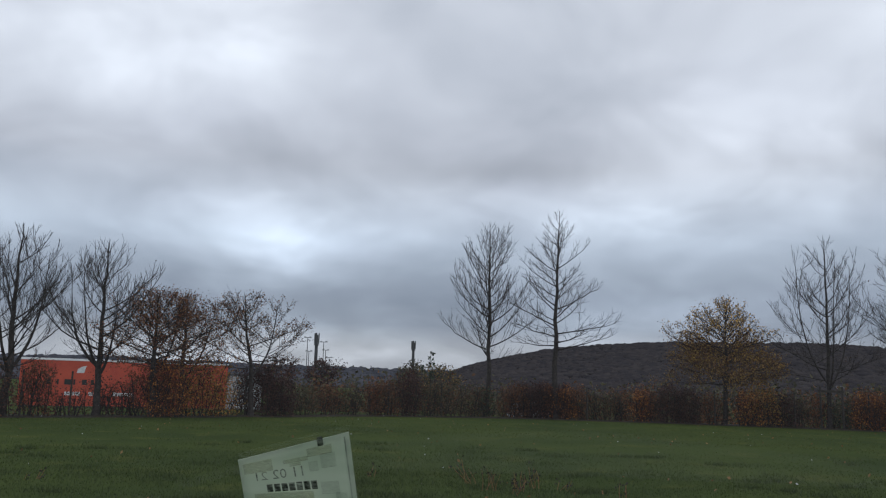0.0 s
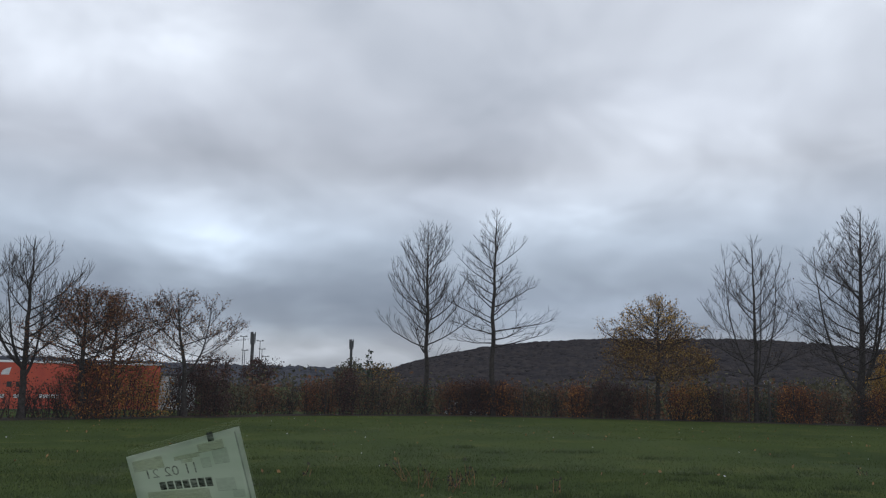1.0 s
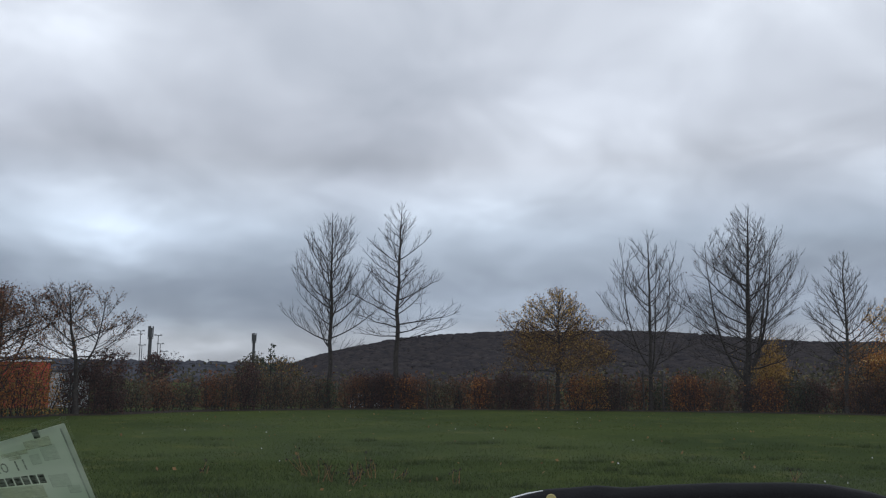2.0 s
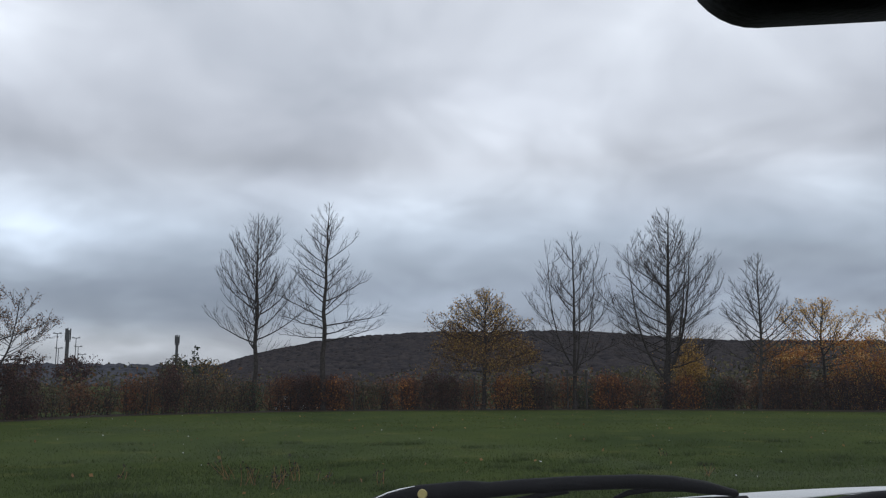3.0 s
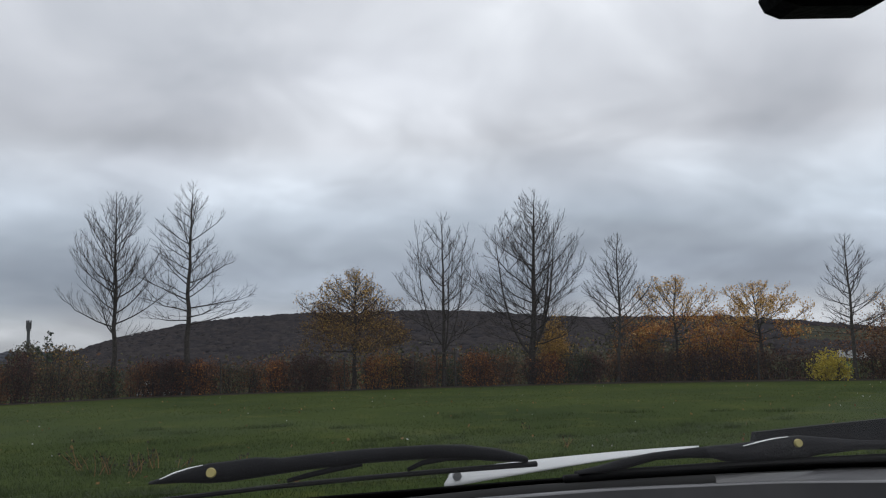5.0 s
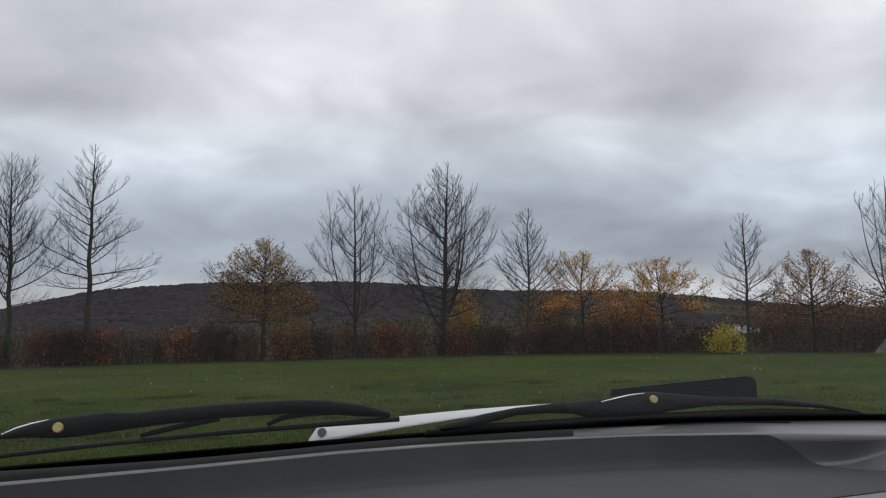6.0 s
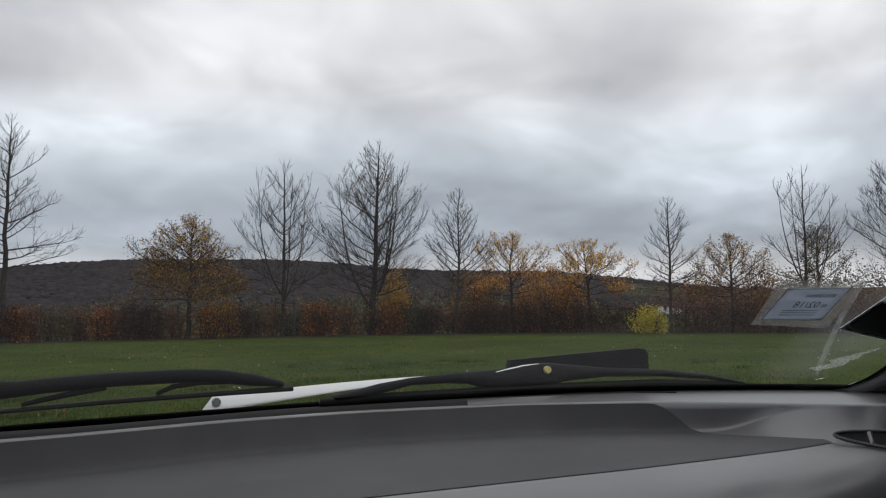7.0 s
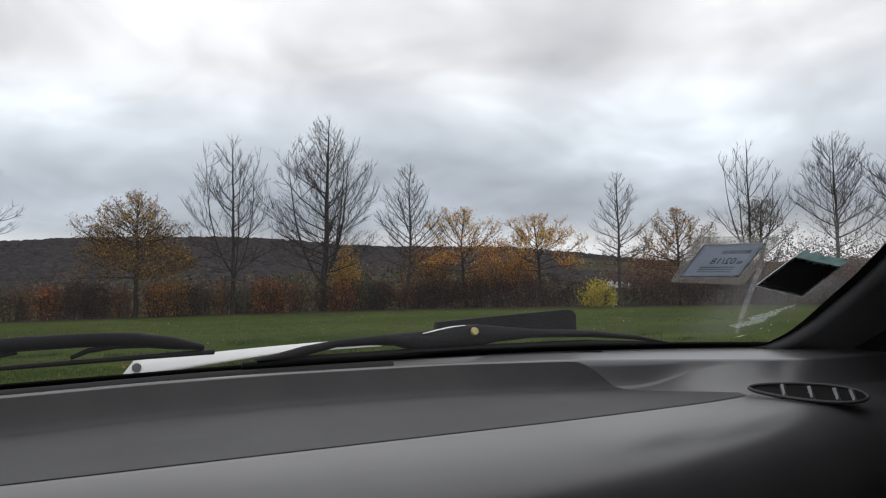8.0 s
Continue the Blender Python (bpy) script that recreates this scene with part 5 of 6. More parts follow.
def make_vent():
    c = Vector((0.9797, 0.4316, 0))
    e1 = Vector((0.70, -0.714, 0))
    e2 = Vector((0.714, 0.70, 0))
    ends = (1.1430, 1.1366)

    def at(a, b, up=0.0):
        p = c + e1 * a + e2 * b
        return (p.x, p.y, (ends[0] + ends[1]) / 2 + (ends[1] - ends[0]) * a / 0.11 + b * 0.5 + 0.0022 + up)

    t = Tubes()
    loop = [at(0.052 * math.cos(k), 0.0125 * math.sin(k) * (1 + 0.25 * math.cos(k)), 0.0015) for k in np.linspace(0, 2 * math.pi, 41)]
    t.add(loop, [0.0017] * 41, 8)
    vent = place("air_vent", t.mesh("air_vent"), M["trim_plastic"], car, "narrow oval demister vent in the dashboard")
    # no recess here: a flat black disc paints the dark inside of the vent
    rows = [[at(0.0495 * math.cos(k) * q, 0.0112 * math.sin(k) * (1 + 0.25 * math.cos(k)) * q, 0.0012) for k in np.linspace(0, 2 * math.pi, 33)] for q in (0.02, 0.5, 1.0)]
    place("vent_opening", grid_mesh("vent_opening", rows), M["black"], vent, "flat black disc standing for the shaded vent recess")
    for a in (-0.022, 0.002, 0.024, 0.038):
        bm = bmesh.new()
        vs = [bm.verts.new(at(a + da, b, up)) for da, b, up in ((0, -0.009, 0.0015), (0.004, -0.009, 0.0015), (0.003, 0.009, 0.0015), (-0.002, 0.009, 0.0015), (0.002, -0.008, 0.004), (0.001, 0.007, 0.0035))]
        for q in ((0, 1, 4), (1, 2, 5, 4), (2, 3, 5), (3, 0, 4, 5), (0, 3, 2, 1)):
            bm.faces.new([vs[i] for i in q])
        part("vent_slat", bm, M["dash"], vent)


make_vent()
panel = part("glovebox_panel", box(bmesh.new(), (0.985, 0.330, 0.88), (1.16, 0.36, 1.075), 0.006), M["trim_plastic"], car, "dark recessed panel in the dashboard face")
part("latch", rod(bmesh.new(), (1.005, 0.326, 1.048), (1.005, 0.334, 1.048), 0.004, 0.004, 10), M["black"], panel)


# roof pillars beside the windscreen: a rounded trim lip along the glass, then a plain face towards the cabin
def make_pillar(flip):
    edge = [(0.925, 0.06, 1.47), (1.0, 0.24, 1.38), (1.0746, 0.4217, 1.2628), (1.0872, 0.4687, 1.2366), (1.0975, 0.5046, 1.2163), (1.1033, 0.5313, 1.2018), (1.1066, 0.5578, 1.1880), (1.1044, 0.5807, 1.1780), (1.097, 0.598, 1.1718), (1.083, 0.613, 1.1692), (1.06, 0.63, 1.1675)]
    P = [Vector(edge[0])]
    for a, b in zip(edge, edge[1:]):
        for k in (1 / 3, 2 / 3, 1.0):
            P.append(Vector(a).lerp(Vector(b), k))
    for _ in range(3):
        P = [P[0]] + [(P[i - 1] + P[i] * 2 + P[i + 1]) / 4 for i in range(1, len(P) - 1)] + [P[-1]]
    side = (-1, 1)[not flip]
    inward = Vector((0, -0.424, -0.907))
    rows, border = [], []
    for i, p in enumerate(P):
        along = (P[min(i + 1, len(P) - 1)] - P[max(i - 1, 0)]).normalized()
        out = along.cross(inward).normalized()
        if out.dot(Vector((MID, 0.42, 1.32)) - p) > 0:
            out = -out
        low = smooth(1.24, 1.17, p.z)
        row = [p + out * a + inward * b for a, b in ((0.006, -0.002), (0.0, 0.001), (-0.001, 0.004), (0.0005, 0.008), (0.004, 0.0115), (0.009, 0.0135), (0.015, 0.0145))]
        q = row[-1]
        row += [q + Vector(o) for o in ((0.014, -0.003, -0.003 - 0.003 * low), (0.045, -0.014, -0.010 - 0.012 * low), (0.085, -0.032, -0.016 - 0.012 * low), (0.12, -0.055, -0.02 - 0.01 * low))]
        rows.append([(MID + side * (r.x - MID), r.y, r.z) for r in row])
        border.append([(MID + side * (r.x - MID), r.y, r.z) for r in [p + out * a + inward * 0.0012 for a in (0.004, -0.004, -0.016 + 0.008 * low)]])
    place("windscreen_pillar", grid_mesh("windscreen_pillar", rows), M["pillar"], car, "dark grey plastic pillar trim with a rounded lip")
    place("black_border", grid_mesh("black_border", border), M["seal"], car, "black painted side border of the windscreen")


make_pillar(False)
make_pillar(True)


# wipers
def strip(name, sections, v0, v1, material, parent, label=""):
    """A flattened bar along u: (u, top, bottom) sections, rounded over its top."""
    rows = []
    for u, zt, zb in sections:
        c, h, w = (zt + zb) / 2, (zt - zb) / 2, (v1 - v0) / 2
        rows.append([(u, (v0 + v1) / 2 + w * math.cos(a), c + h * math.sin(a)) for a in np.linspace(0, 2 * math.pi, 13)])
    bm = bmesh.new()
    bm.from_mesh(grid_mesh(name, rows))
    bmesh.ops.remove_doubles(bm, verts=bm.verts, dist=1e-6)
    bmesh.ops.holes_fill(bm, edges=bm.edges, sides=16)
    return part(name, bm, material, parent, label, True)


left_arm = strip("wiper_arm", ((0.118, 1.1925, 1.1905), (0.15, 1.2020, 1.1900), (0.17, 1.2065, 1.1882), (0.19, 1.2078, 1.1885), (0.214, 1.2100, 1.1908), (0.2387, 1.2082, 1.1933), (0.2685, 1.2105, 1.1960), (0.32, 1.2128, 1.1988),
                              (0.385, 1.2135, 1.1998), (0.4186, 1.2120, 1.1976), (0.4532, 1.2064, 1.1933), (0.483, 1.1976, 1.1913)), 0.740, 0.756, M["rubber"], car, "black curved wiper arm")
strip("wiper_blade", ((-0.08, 1.166, 1.161), (0.127, 1.1778, 1.1735), (0.22, 1.1835, 1.1790), (0.32, 1.1876, 1.1828), (0.42, 1.1905, 1.1850), (0.4935, 1.1920, 1.1862)), 0.742, 0.752, M["black"], left_arm, "thin black wiper blade")
for path in (((0.243, 0.747, 1.1865), (0.262, 0.747, 1.1905), (0.285, 0.747, 1.1945), (0.315, 0.747, 1.1985)), ((0.360, 0.747, 1.1905), (0.375, 0.747, 1.1965), (0.40, 0.747, 1.1995), (0.445, 0.747, 1.1985))):
    t = Tubes()
    t.add(path, (0.0022, 0.0028, 0.003, 0.0025), 6)
    place("blade_bracket", t.mesh("blade_bracket"), M["rubber"], left_arm)
right_arm = strip("wiper_arm", ((0.535, 1.1800, 1.1760), (0.560, 1.1845, 1.1765), (0.585, 1.1900, 1.1790), (0.6227, 1.1948, 1.1866), (0.662, 1.1970, 1.1868), (0.690, 1.1983, 1.1850), (0.715, 1.1992, 1.1780), (0.7541, 1.2010, 1.1760), (0.774, 1.2042, 1.1760),
                               (0.795, 1.2045, 1.1780), (0.819, 1.2018, 1.1820), (0.8744, 1.1958, 1.1848), (0.9583, 1.1906, 1.1815), (1.03, 1.1818, 1.1750), (1.085, 1.1705, 1.1665)), 0.733, 0.749, M["rubber"], car, "black curved wiper arm")
strip("wiper_blade", ((0.52, 1.1775, 1.1690), (0.60, 1.1805, 1.1690), (0.66, 1.1810, 1.1690), (0.79, 1.1810, 1.1690), (0.95, 1.1790, 1.1700), (1.09, 1.1690, 1.1640)), 0.734, 0.744, M["black"], right_arm, "thin black wiper blade")
bm = bmesh.new()
vs = [(0.750, 1.193), (0.7544, 1.2082), (0.835, 1.2122), (0.936, 1.2166), (0.946, 1.2150), (0.951, 1.2095), (0.9515, 1.1890)]
front, back = [bm.verts.new((u, 0.757, z)) for u, z in vs], [bm.verts.new((u, 0.765, z)) for u, z in vs]
bm.faces.new(front)
bm.faces.new(back[::-1])
for i in range(len(vs)):
    j = (i + 1) % len(vs)
    bm.faces.new((front[i], back[i], back[j], front[j]))
part("wiper_spoiler", bm, M["rubber"], right_arm, "flat black plastic wiper cover")
for arm, u, v, z in ((left_arm, 0.1732, 0.7405, 1.1986), (right_arm, 0.7895, 0.7335, 1.1968)):
    part("spindle_cap", rod(bmesh.new(), (u, v, z), (u - 0.0005, v - 0.0035, z + 0.0005), 0.0048, 0.004, 14), M["brass"], arm, "small yellowish spindle cap")
# added slivers of bright metal model the highlight on each arm's hump
for arm, path in ((left_arm, ((0.128, 0.737, 1.1955), (0.140, 0.7375, 1.2003), (0.152, 0.738, 1.2035), (0.166, 0.7385, 1.2062))), (right_arm, ((0.722, 0.732, 1.1972), (0.740, 0.732, 1.2003), (0.758, 0.732, 1.2030), (0.777, 0.732, 1.2043)))):
    t = Tubes()
    t.add(path, (0.0006, 0.0011, 0.0011, 0.0006), 5)
    place("bright_edge", t.mesh("bright_edge"), M["chrome"], arm, "bright sliver standing for the highlight on the wiper arm")

# cowl and bonnet
rows = [[(u, glass_v(u, 1.165) + dv, 1.160 + dz) for dv, dz in ((-0.01, -0.004), (0.015, 0.0), (0.045, -0.003), (0.075, -0.02), (0.08, -0.12))] for u in np.linspace(-0.45, 1.13, 40)]
thicken(place("cowl", grid_mesh("cowl", rows), M["black"], car, "black plastic scuttle below the windscreen"), 0.002, 0.0)
rows = [[(u, v, 1.10 - 0.16 * (v - 0.82) - 0.10 * (u - MID) ** 2 - 0.22 * max(0.0, v - 1.35) ** 1.6) for v in np.linspace(0.80, 1.85, 14)] for u in np.linspace(-0.44, 1.12, 24)]
thicken(place("bonnet", grid_mesh("bonnet", rows), M["white"], car, "white painted bonnet"), 0.01, -1)


def make_raised_panel():
    """The white panel at the bonnet's rear edge: its slanted end shows a dark bolt."""
    rows = []
    for k in np.linspace(0.0, 1.0, 17):
        u = 0.42 + 0.30 * k
        top = 1.1770 + 0.0105 * math.sin(k * math.pi / 2)
        foot = top - 0.0125 * (1 - k) - 0.0005
        x0, x1 = u - 0.006, u + 0.006
        rows.append([(x0, 0.820, foot - 0.004 * (1 - k)), (x0, 0.822, foot), (u, 0.826, (foot + top) / 2), (x1, 0.831, top - 0.0006), (x1 + 0.001, 0.834, top), (x1 + 0.002, 0.840, top - 0.001), (x1 + 0.004, 0.87, top - 0.012)])
    bonnet_panel = thicken(place("bonnet_panel", grid_mesh("bonnet_panel", rows), M["white"], car, "raised white painted panel at the rear of the bonnet"), 0.0012, 0.0)
    part("bolt", rod(bmesh.new(), (0.4285, 0.820, 1.1712), (0.4282, 0.824, 1.1719), 0.0050, 0.0046, 12), M["grey_metal"], bonnet_panel, "dark bolt head")


make_raised_panel()


# rear-view mirror
def make_mirror():
    m = Matrix.Translation((0.2284, 0.115, 1.3990)) @ Matrix.Rotation(radians(-4.9), 4, "Y")
    def rounded(x0, x1, z0, z1, r):
        pts = []
        for cx, cz, a0 in ((x1 - r, z0 + r, -90), (x1 - r, z1 - r, 0), (x0 + r, z1 - r, 90), (x0 + r, z0 + r, 180)):
            pts += [(cx + r * math.cos(radians(a0 + k * 11.25)), cz + r * math.sin(radians(a0 + k * 11.25))) for k in range(9)]
        return pts

    bm = bmesh.new()
    rings = [[bm.verts.new((x, y, z)) for x, z in rounded(-0.0185 + e, 0.243 - e, 0.0 + e, 0.066 - e, 0.020 - e * 0.5)] for y, e in ((-0.010, 0.003), (-0.007, 0.0005), (-0.002, 0.0), (0.012, 0.002), (0.022, 0.010), (0.026, 0.018))]
    for a, b in zip(rings, rings[1:]):
        for i in range(len(a)):
            j = (i + 1) % len(a)
            bm.faces.new((a[i], a[j], b[j], b[i]))
    bm.faces.new(rings[0][::-1])
    bm.faces.new(rings[-1])
    bm.transform(m)
    mirror = part("rear_view_mirror", bm, M["black"], car, "black interior rear-view mirror", True)
    bm = box(bmesh.new(), (-0.008, -0.0125, 0.009), (0.233, -0.0102, 0.057), 0.0)
    bm.transform(m)
    part("mirror_glass", bm, M["mirror"], mirror, "silvered mirror glass")
    bm = bmesh.new()
    outline = [(x + 0.008, z + 0.006) for x, z in [(0.113, 0.004), (0.118, -0.004), (0.1175, -0.009), (0.1155, -0.013), (0.117, -0.0165), (0.122, -0.0185), (0.148, -0.0185), (0.153, -0.0165), (0.1545, -0.013), (0.1525, -0.009), (0.152, -0.004), (0.157, 0.004)]]
    f, b = [bm.verts.new((x, -0.004, z)) for x, z in outline], [bm.verts.new((x, 0.006, z)) for x, z in outline]
    bm.faces.new(f)
    bm.faces.new(b[::-1])
    for i in range(len(outline)):
        j = (i + 1) % len(outline)
        bm.faces.new((f[i], b[i], b[j], f[j]))
    bm.transform(m)
    part("dip_lever", bm, M["black"], mirror, "small black dipping lever")
    top = (MID, glass_v(MID, 1.474) - 0.003, 1.474)
    part("stalk", rod(bmesh.new(), (0.345, 0.128, 1.440), top, 0.009, 0.014, 12), M["black"], mirror)


M["mirror"] = surface("mirror_silver", (0.7, 0.7, 0.7), (0.72, 0.72, 0.72), 5.0, 0.02, metal=1.0)
make_mirror()

# plain cabin that closes the place round the camera
rows = [[(u, v, 1.515 + 0.035 * min(1.0, (0.05 - v) * 1.5) - 0.10 * abs(u - MID) ** 3) for v in np.linspace(0.05, -2.3, 16)] for u in np.linspace(-0.40, 1.08, 16)]
thicken(place("roof", grid_mesh("roof", rows), M["lining"], car, "pale roof lining"), 0.03, -1)
rows = [[(u, v, 1.560 + 0.035 * min(1.0, (0.05 - v) * 1.5) - 0.10 * abs(u - MID) ** 3) for v in np.linspace(0.04, -2.5, 16)] for u in np.linspace(-0.46, 1.14, 20)]
thicken(place("roof_panel", grid_mesh("roof_panel", rows), M["white"], car, "white painted roof"), 0.004, 1)
for u0, u1 in ((-0.50, -0.475), (1.16, 1.185)):
    part("door_skin", box(bmesh.new(), (u0, -0.95, 0.28), (u1, 0.50, 1.09), 0.012), M["white"], car, "white painted door")
    part("rear_wing", box(bmesh.new(), (u0, -2.52, 0.28), (u1, -0.96, 1.11), 0.012), M["white"], car, "white painted rear wing")
    # unseen panes, made opaque so that no side light enters the cabin
    for v0, v1 in ((-0.90, 0.24), (-1.78, -0.98), (-2.44, -1.86)):
        part("side_glass", box(bmesh.new(), (u0 + 0.010, v0 - 0.01, 1.09), (u0 + 0.014, v1 + 0.01, 1.50)), M["glass_dark"], car, "opaque dark side window")
    for v0, v1 in ((-0.98, -0.90), (-1.86, -1.78), (-2.52, -2.44)):
        part("window_post", box(bmesh.new(), (u0, v0, 1.08), (u1, v1, 1.50), 0.006), M["black"], car)
    # unseen filler, cut below the sight line, keeps side light off the dashboard
    quarter = bmesh.new()
    faces = [[quarter.verts.new((u, v, z)) for v, z in ((0.22, 1.07), (0.54, 1.07), (0.51, 1.19), (0.31, 1.37), (0.15, 1.46), (0.06, 1.49), (0.20, 1.30))] for u in (u0, u1)]
    quarter.faces.new(faces[0])
    quarter.faces.new(faces[1][::-1])
    for i in range(7):
        quarter.faces.new((faces[0][i], faces[0][(i + 1) % 7], faces[1][(i + 1) % 7], faces[1][i]))
    part("quarter_trim", quarter, M["black"], car, "unseen black filler that blocks side light beside the pillar")
    part("cant_rail", box(bmesh.new(), (u0, -2.52, 1.49), (u1, 0.08, 1.56), 0.01), M["white"], car, "white painted rail above the side windows")
part("floor_pan", box(bmesh.new(), (-0.44, -2.5, 0.24), (1.12, 0.80, 0.30), 0.02), M["trim_plastic"], car)
for u0, u1, name in ((-0.47, -0.43, "door"), (1.115, 1.155, "door")):
    part(name, box(bmesh.new(), (u0, -0.95, 0.26), (u1, 0.50, 1.10), 0.012), M["cabin"], car, "plain grey door lining")
    part("quarter_panel", box(bmesh.new(), (u0, -2.5, 0.26), (u1, -0.96, 1.12), 0.012), M["cabin"], car)
    part("wing", box(bmesh.new(), (u0, 0.51, 0.30), (u1, 1.85, 0.98), 0.03), M["white"], car, "white painted front wing")
part("tailgate", box(bmesh.new(), (-0.43, -2.5, 0.30), (1.115, -2.45, 1.53), 0.012), M["cabin"], car)
part("front_panel", box(bmesh.new(), (-0.44, 1.84, 0.30), (1.12, 1.90, 0.86), 0.03), M["white"], car, "white painted front")
part("bulkhead", box(bmesh.new(), (-0.43, 0.72, 0.30), (1.115, 0.76, 1.135), 0.005), M["trim_plastic"], car)
for u in (-0.40, 0.94):
    for v in (1.25, -1.9):
        wheel = part("wheel", rod(bmesh.new(), (u, v, 0.30), (u + 0.16, v, 0.30), 0.30, 0.30, 24), M["tyre"], car)
        part("rim", rod(bmesh.new(), (u - 0.01, v, 0.30), (u + 0.17, v, 0.30), 0.18, 0.18, 18), M["grey_metal"], wheel)


# ---- stickers on the windscreen ----
def patch_point(corners, x, y, off):
    """A place on the inside of the windscreen; x, y from 0 to 1, y up from the lower edge; corners: (u, z) of bl, br, tr, tl."""
    bl, br, tr, tl = corners
    u = (bl[0] * (1 - x) + br[0] * x) * (1 - y) + (tl[0] * (1 - x) + tr[0] * x) * y
    z = (bl[1] * (1 - x) + br[1] * x) * (1 - y) + (tl[1] * (1 - x) + tr[1] * x) * y
    return (u, glass_v(u, z) - off, z)


def patch(name, corners, x0, y0, x1, y1, off, material, parent, label="", nx=8, ny=8, thick=0.0006):
    rows = [[patch_point(corners, x0 + (x1 - x0) * i / nx, y0 + (y1 - y0) * j / ny, off) for i in range(nx + 1)] for j in range(ny + 1)]
    return thicken(place(name, grid_mesh(name, rows), material, parent, label), thick)


def lettering(name, words, corners, x0, y0, x1, y1, off, material, parent):
    """Words printed on the outer face, so that they read backwards from inside."""
    curve = bpy.data.curves.new(name, "FONT")
    curve.body, curve.size, curve.resolution_u = words, 1.0, 2
    temp = new("temporary", curve)
    bpy.context.view_layer.update()
    me = bpy.data.meshes.new_from_object(temp.evaluated_get(bpy.context.evaluated_depsgraph_get()))
    bpy.data.objects.remove(temp)
    co = np.array([v.co[:2] for v in me.vertices])
    lo, hi = co.min(0), co.max(0)
    for v, (a, b) in zip(me.vertices, (co - lo) / (hi - lo)):
        v.co = patch_point(corners, x1 + (x0 - x1) * a, y0 + (y1 - y0) * b, off)
    me.update()
    return place(name, me, material, parent, "dark printed characters seen in reverse")


sleeve = ((0.9035, 1.2500), (0.9825, 1.2452), (0.9480, 1.2898), (0.8670, 1.2912))
card = ((0.9038, 1.2548), (0.9632, 1.2535), (0.9402, 1.2848), (0.8830, 1.2843))
ct = thing("windscreen_sticker", "pale blue inspection sticker in a clear sleeve on the windscreen", "sticker", CAR)
patch("sleeve", sleeve, 0, 0, 1, 1, 0.006, M["film"], ct, "clear plastic sleeve")
patch("card", card, 0, 0, 1, 1, 0.008, M["paper_blue"], ct)
for x0, y0, x1, y1 in ((0, 0, 1, 0.03), (0, 0.97, 1, 1), (0, 0, 0.02, 1), (0.98, 0, 1, 1)):
    patch("card_edge", card, x0, y0, x1, y1, 0.0088, M["rim_white"], ct, "bright worn edge", 8, 8)
lettering("lettering", "02/18", card, 0.33, 0.40, 0.74, 0.59, 0.009, M["ink"], ct)
patch("printed_bar", card, 0.40, 0.72, 0.86, 0.80, 0.009, M["ink_film"], ct, "dark unreadable print", 6, 1)
patch("printed_bar", card, 0.78, 0.42, 0.86, 0.50, 0.009, M["ink_film"], ct, "", 3, 1)
for y in (0.16, 0.23, 0.30):
    patch("printed_bar", card, 0.22, y, 0.80, y + 0.025, 0.009, M["ink_film"], ct, "", 6, 1)

slip = ((-0.2635, 1.1985), (-0.1850, 1.1930), (-0.1490, 1.2735), (-0.2300, 1.2515))
tax = thing("windscreen_sticker", "pale green paper sticker with backward print on the windscreen", "sticker", CAR)
patch("paper", slip, 0, 0, 1, 1, 0.006, M["paper"], tax, "", 12, 12)
patch("notch", slip, 0.725, 0.945, 0.775, 1.02, 0.0068, M["ink_soft"], tax, "small dark notch", 2, 2)
patch("fold", slip, 0.955, 0.0, 0.965, 0.97, 0.0068, M["ink_film"], tax, "", 2, 6)
lettering("lettering", "11 02 21", slip, 0.14, 0.655, 0.56, 0.775, 0.0070, M["ink_soft"], tax)
patch("printed_bar", slip, 0.62, 0.70, 0.70, 0.80, 0.007, M["ink_faint"], tax, "", 2, 2)
patch("printed_bar", slip, 0.73, 0.72, 0.86, 0.86, 0.007, M["ink_faint"], tax, "", 2, 2)
for i in range(7):
    patch("printed_bar", slip, 0.22 + i * 0.066, 0.485, 0.270 + i * 0.066, 0.585, 0.007, M["ink_soft"], tax, "dark print reduced to bars", 2, 2)
for x0, y0, x1, y1 in ((0.40, 0.83, 0.62, 0.87), (0.62, 0.86, 0.84, 0.94), (0.10, 0.30, 0.62, 0.46), (0.45, 0.79, 0.55, 0.82), (0.04, 0.78, 0.30, 0.92), (0.20, 0.10, 0.55, 0.28)):
    patch("yellow_print", slip, x0, y0, x1, y1, 0.0066, M["yellow_film"], tax, "faded yellow print", 4, 2)
for x0, y0, x1, y1 in ((0.70, 0.42, 0.86, 0.56), (0.82, 0.34, 0.92, 0.42)):
    patch("printed_bar", slip, x0, y0, x1, y1, 0.007, M["ink_faint"], tax, "", 3, 3)

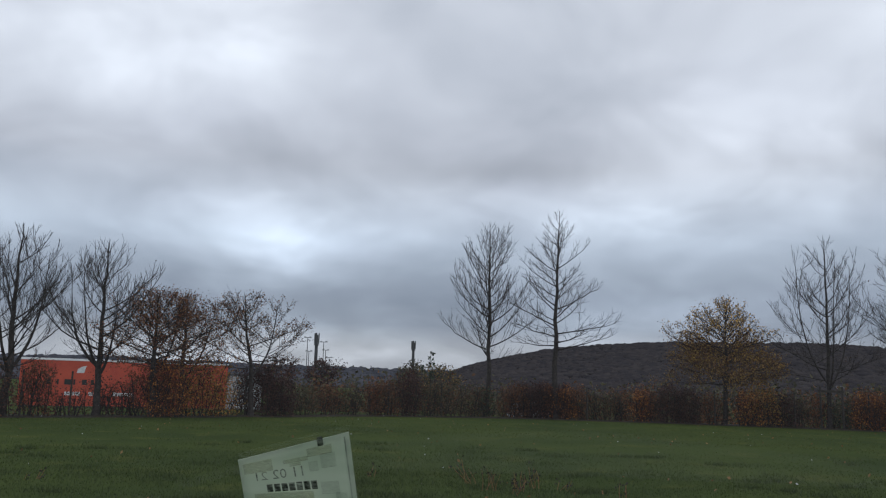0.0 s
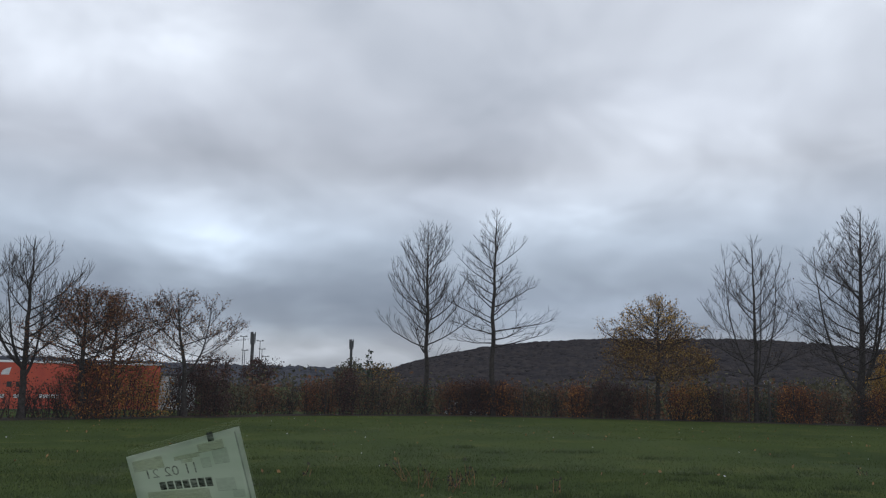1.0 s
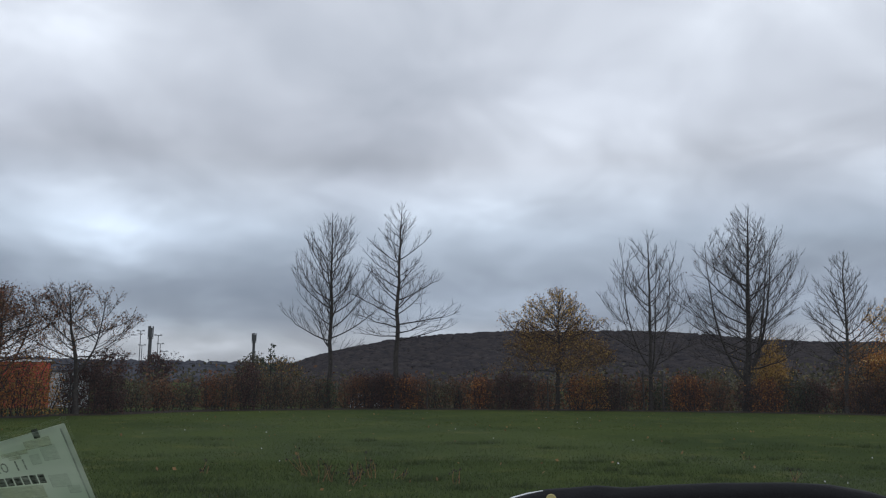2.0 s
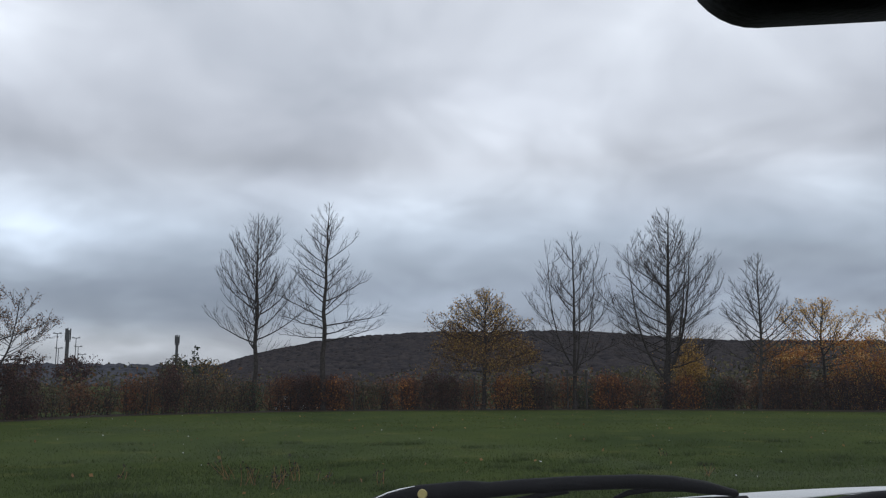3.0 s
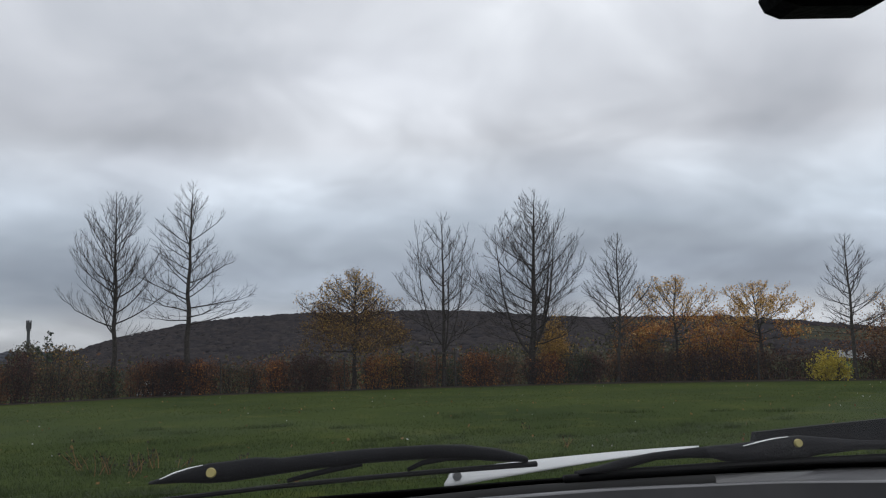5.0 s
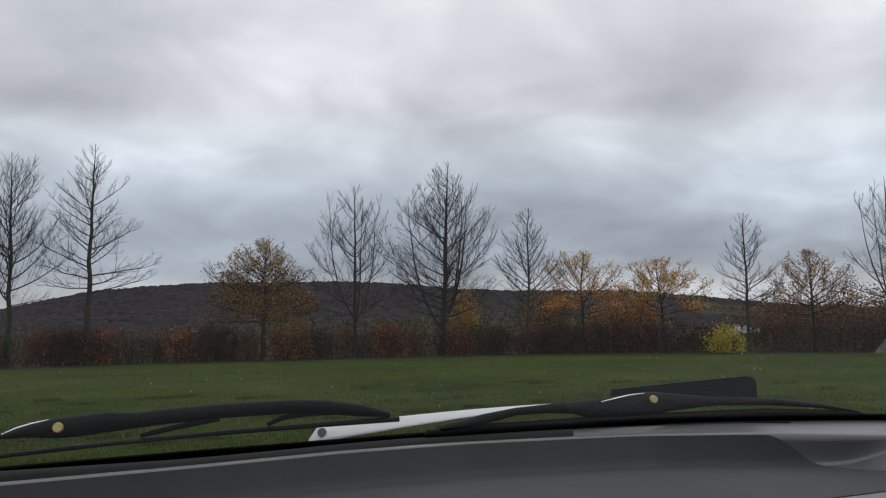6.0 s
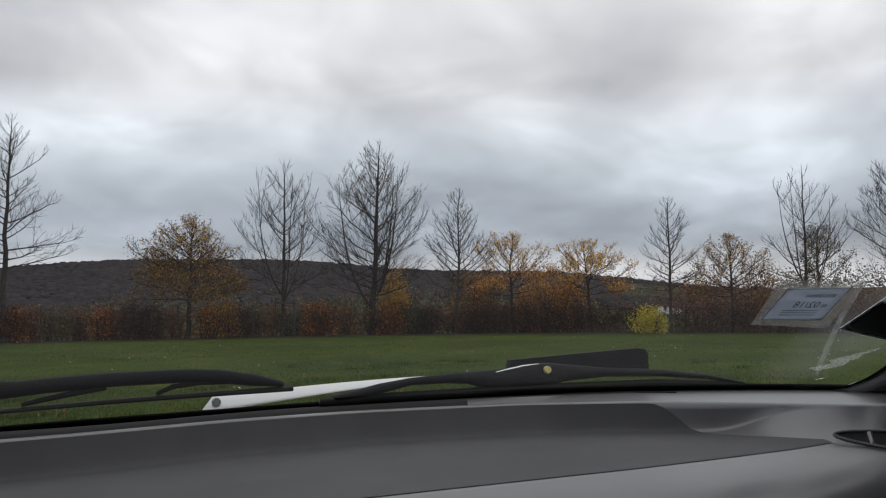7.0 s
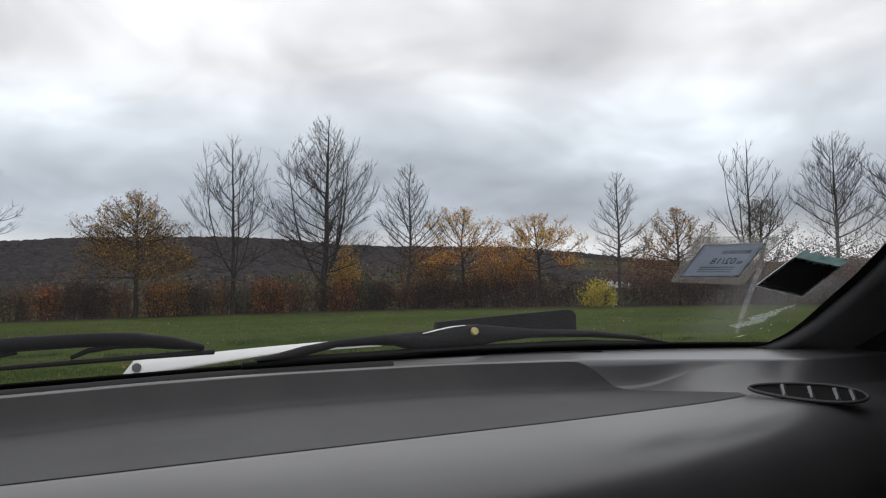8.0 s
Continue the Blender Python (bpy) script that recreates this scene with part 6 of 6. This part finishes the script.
holder = ((0.9945, 1.2446), (1.0530, 1.2320), (1.0405, 1.2665), (0.9860, 1.2765))
old = thing("sticker_remnant", "torn dark sticker with frayed teal edge on the windscreen", "sticker", CAR)
patch("dark_card", holder, 0, 0, 1, 0.86, 0.007, M["seal"], old, "black sticker face", 8, 6)
rng = np.random.default_rng(9)
rows = [[patch_point(holder, i / 24, (0.82 + 0.025 * rng.normal(), 0.90, 1.03 + 0.02 * rng.normal())[k], 0.0078) for k in range(3)] for i in range(25)]
place("torn_edge", grid_mesh("torn_edge", rows), M["teal"], old, "frayed teal paper edge")
rows = [[patch_point(holder, (-0.02, 0.05 + 0.02 * rng.normal())[k], j / 16, 0.0078) for k in range(2)] for j in range(17)]
place("torn_edge", grid_mesh("torn_edge", rows), M["rim_white"], old, "frayed white paper edge")
patch("torn_edge", holder, 0.0, -0.02, 1.0, 0.03, 0.0078, M["rim_white"], old, "frayed white paper edge", 10, 1)
patch("torn_edge", holder, 0.97, 0.0, 1.0, 0.9, 0.0078, M["rim_white"], old, "", 1, 10)


def smear(path, widths, material, label):
    """A dried streak on the inside of the glass."""
    rows = []
    for (u, z), w in zip(path, widths):
        rows.append([(u + k * w, glass_v(u + k * w, z + 0.4 * k * w) - 0.004, z + 0.4 * k * w) for k in (-1, -0.4, 0.4, 1)])
    ob = place("glass_smear", grid_mesh("glass_smear", rows), material, None, label)
    ob.matrix_world = CAR
    tagged(ob, "", "smear")


smear([(0.862, 1.352), (0.8777, 1.339), (0.906, 1.318), (0.934, 1.299), (0.962, 1.274), (0.985, 1.252), (1.012, 1.228), (1.036, 1.206), (1.055, 1.189)],
      [0.0006, 0.0012, 0.0016, 0.0019, 0.0021, 0.0017, 0.002, 0.0017, 0.001], M["streak"], "long pale glue streak on the windscreen")
smear([(1.062, 1.222), (1.058, 1.218), (1.050, 1.212), (1.055, 1.207), (1.047, 1.203), (1.053, 1.199), (1.049, 1.196)], [0.002, 0.006, 0.010, 0.007, 0.012, 0.008, 0.003], M["smear"], "white dried smear low on the windscreen")
smear([(1.066, 1.186), (1.062, 1.1835)], [0.002, 0.002], M["rim_white"], "small white fleck on the windscreen")
haze = grid_mesh("glass_haze", [[(u, glass_v(u, z) - 0.003, z) for u in np.linspace(0.95, 1.12, 14)] for z in np.linspace(1.175, 1.40, 14)])
haze_patch = place("glass_haze", haze, M["haze"], None, "pale wiped haze on the windscreen glass")
haze_patch.matrix_world = CAR
tagged(haze_patch, "", "smear")
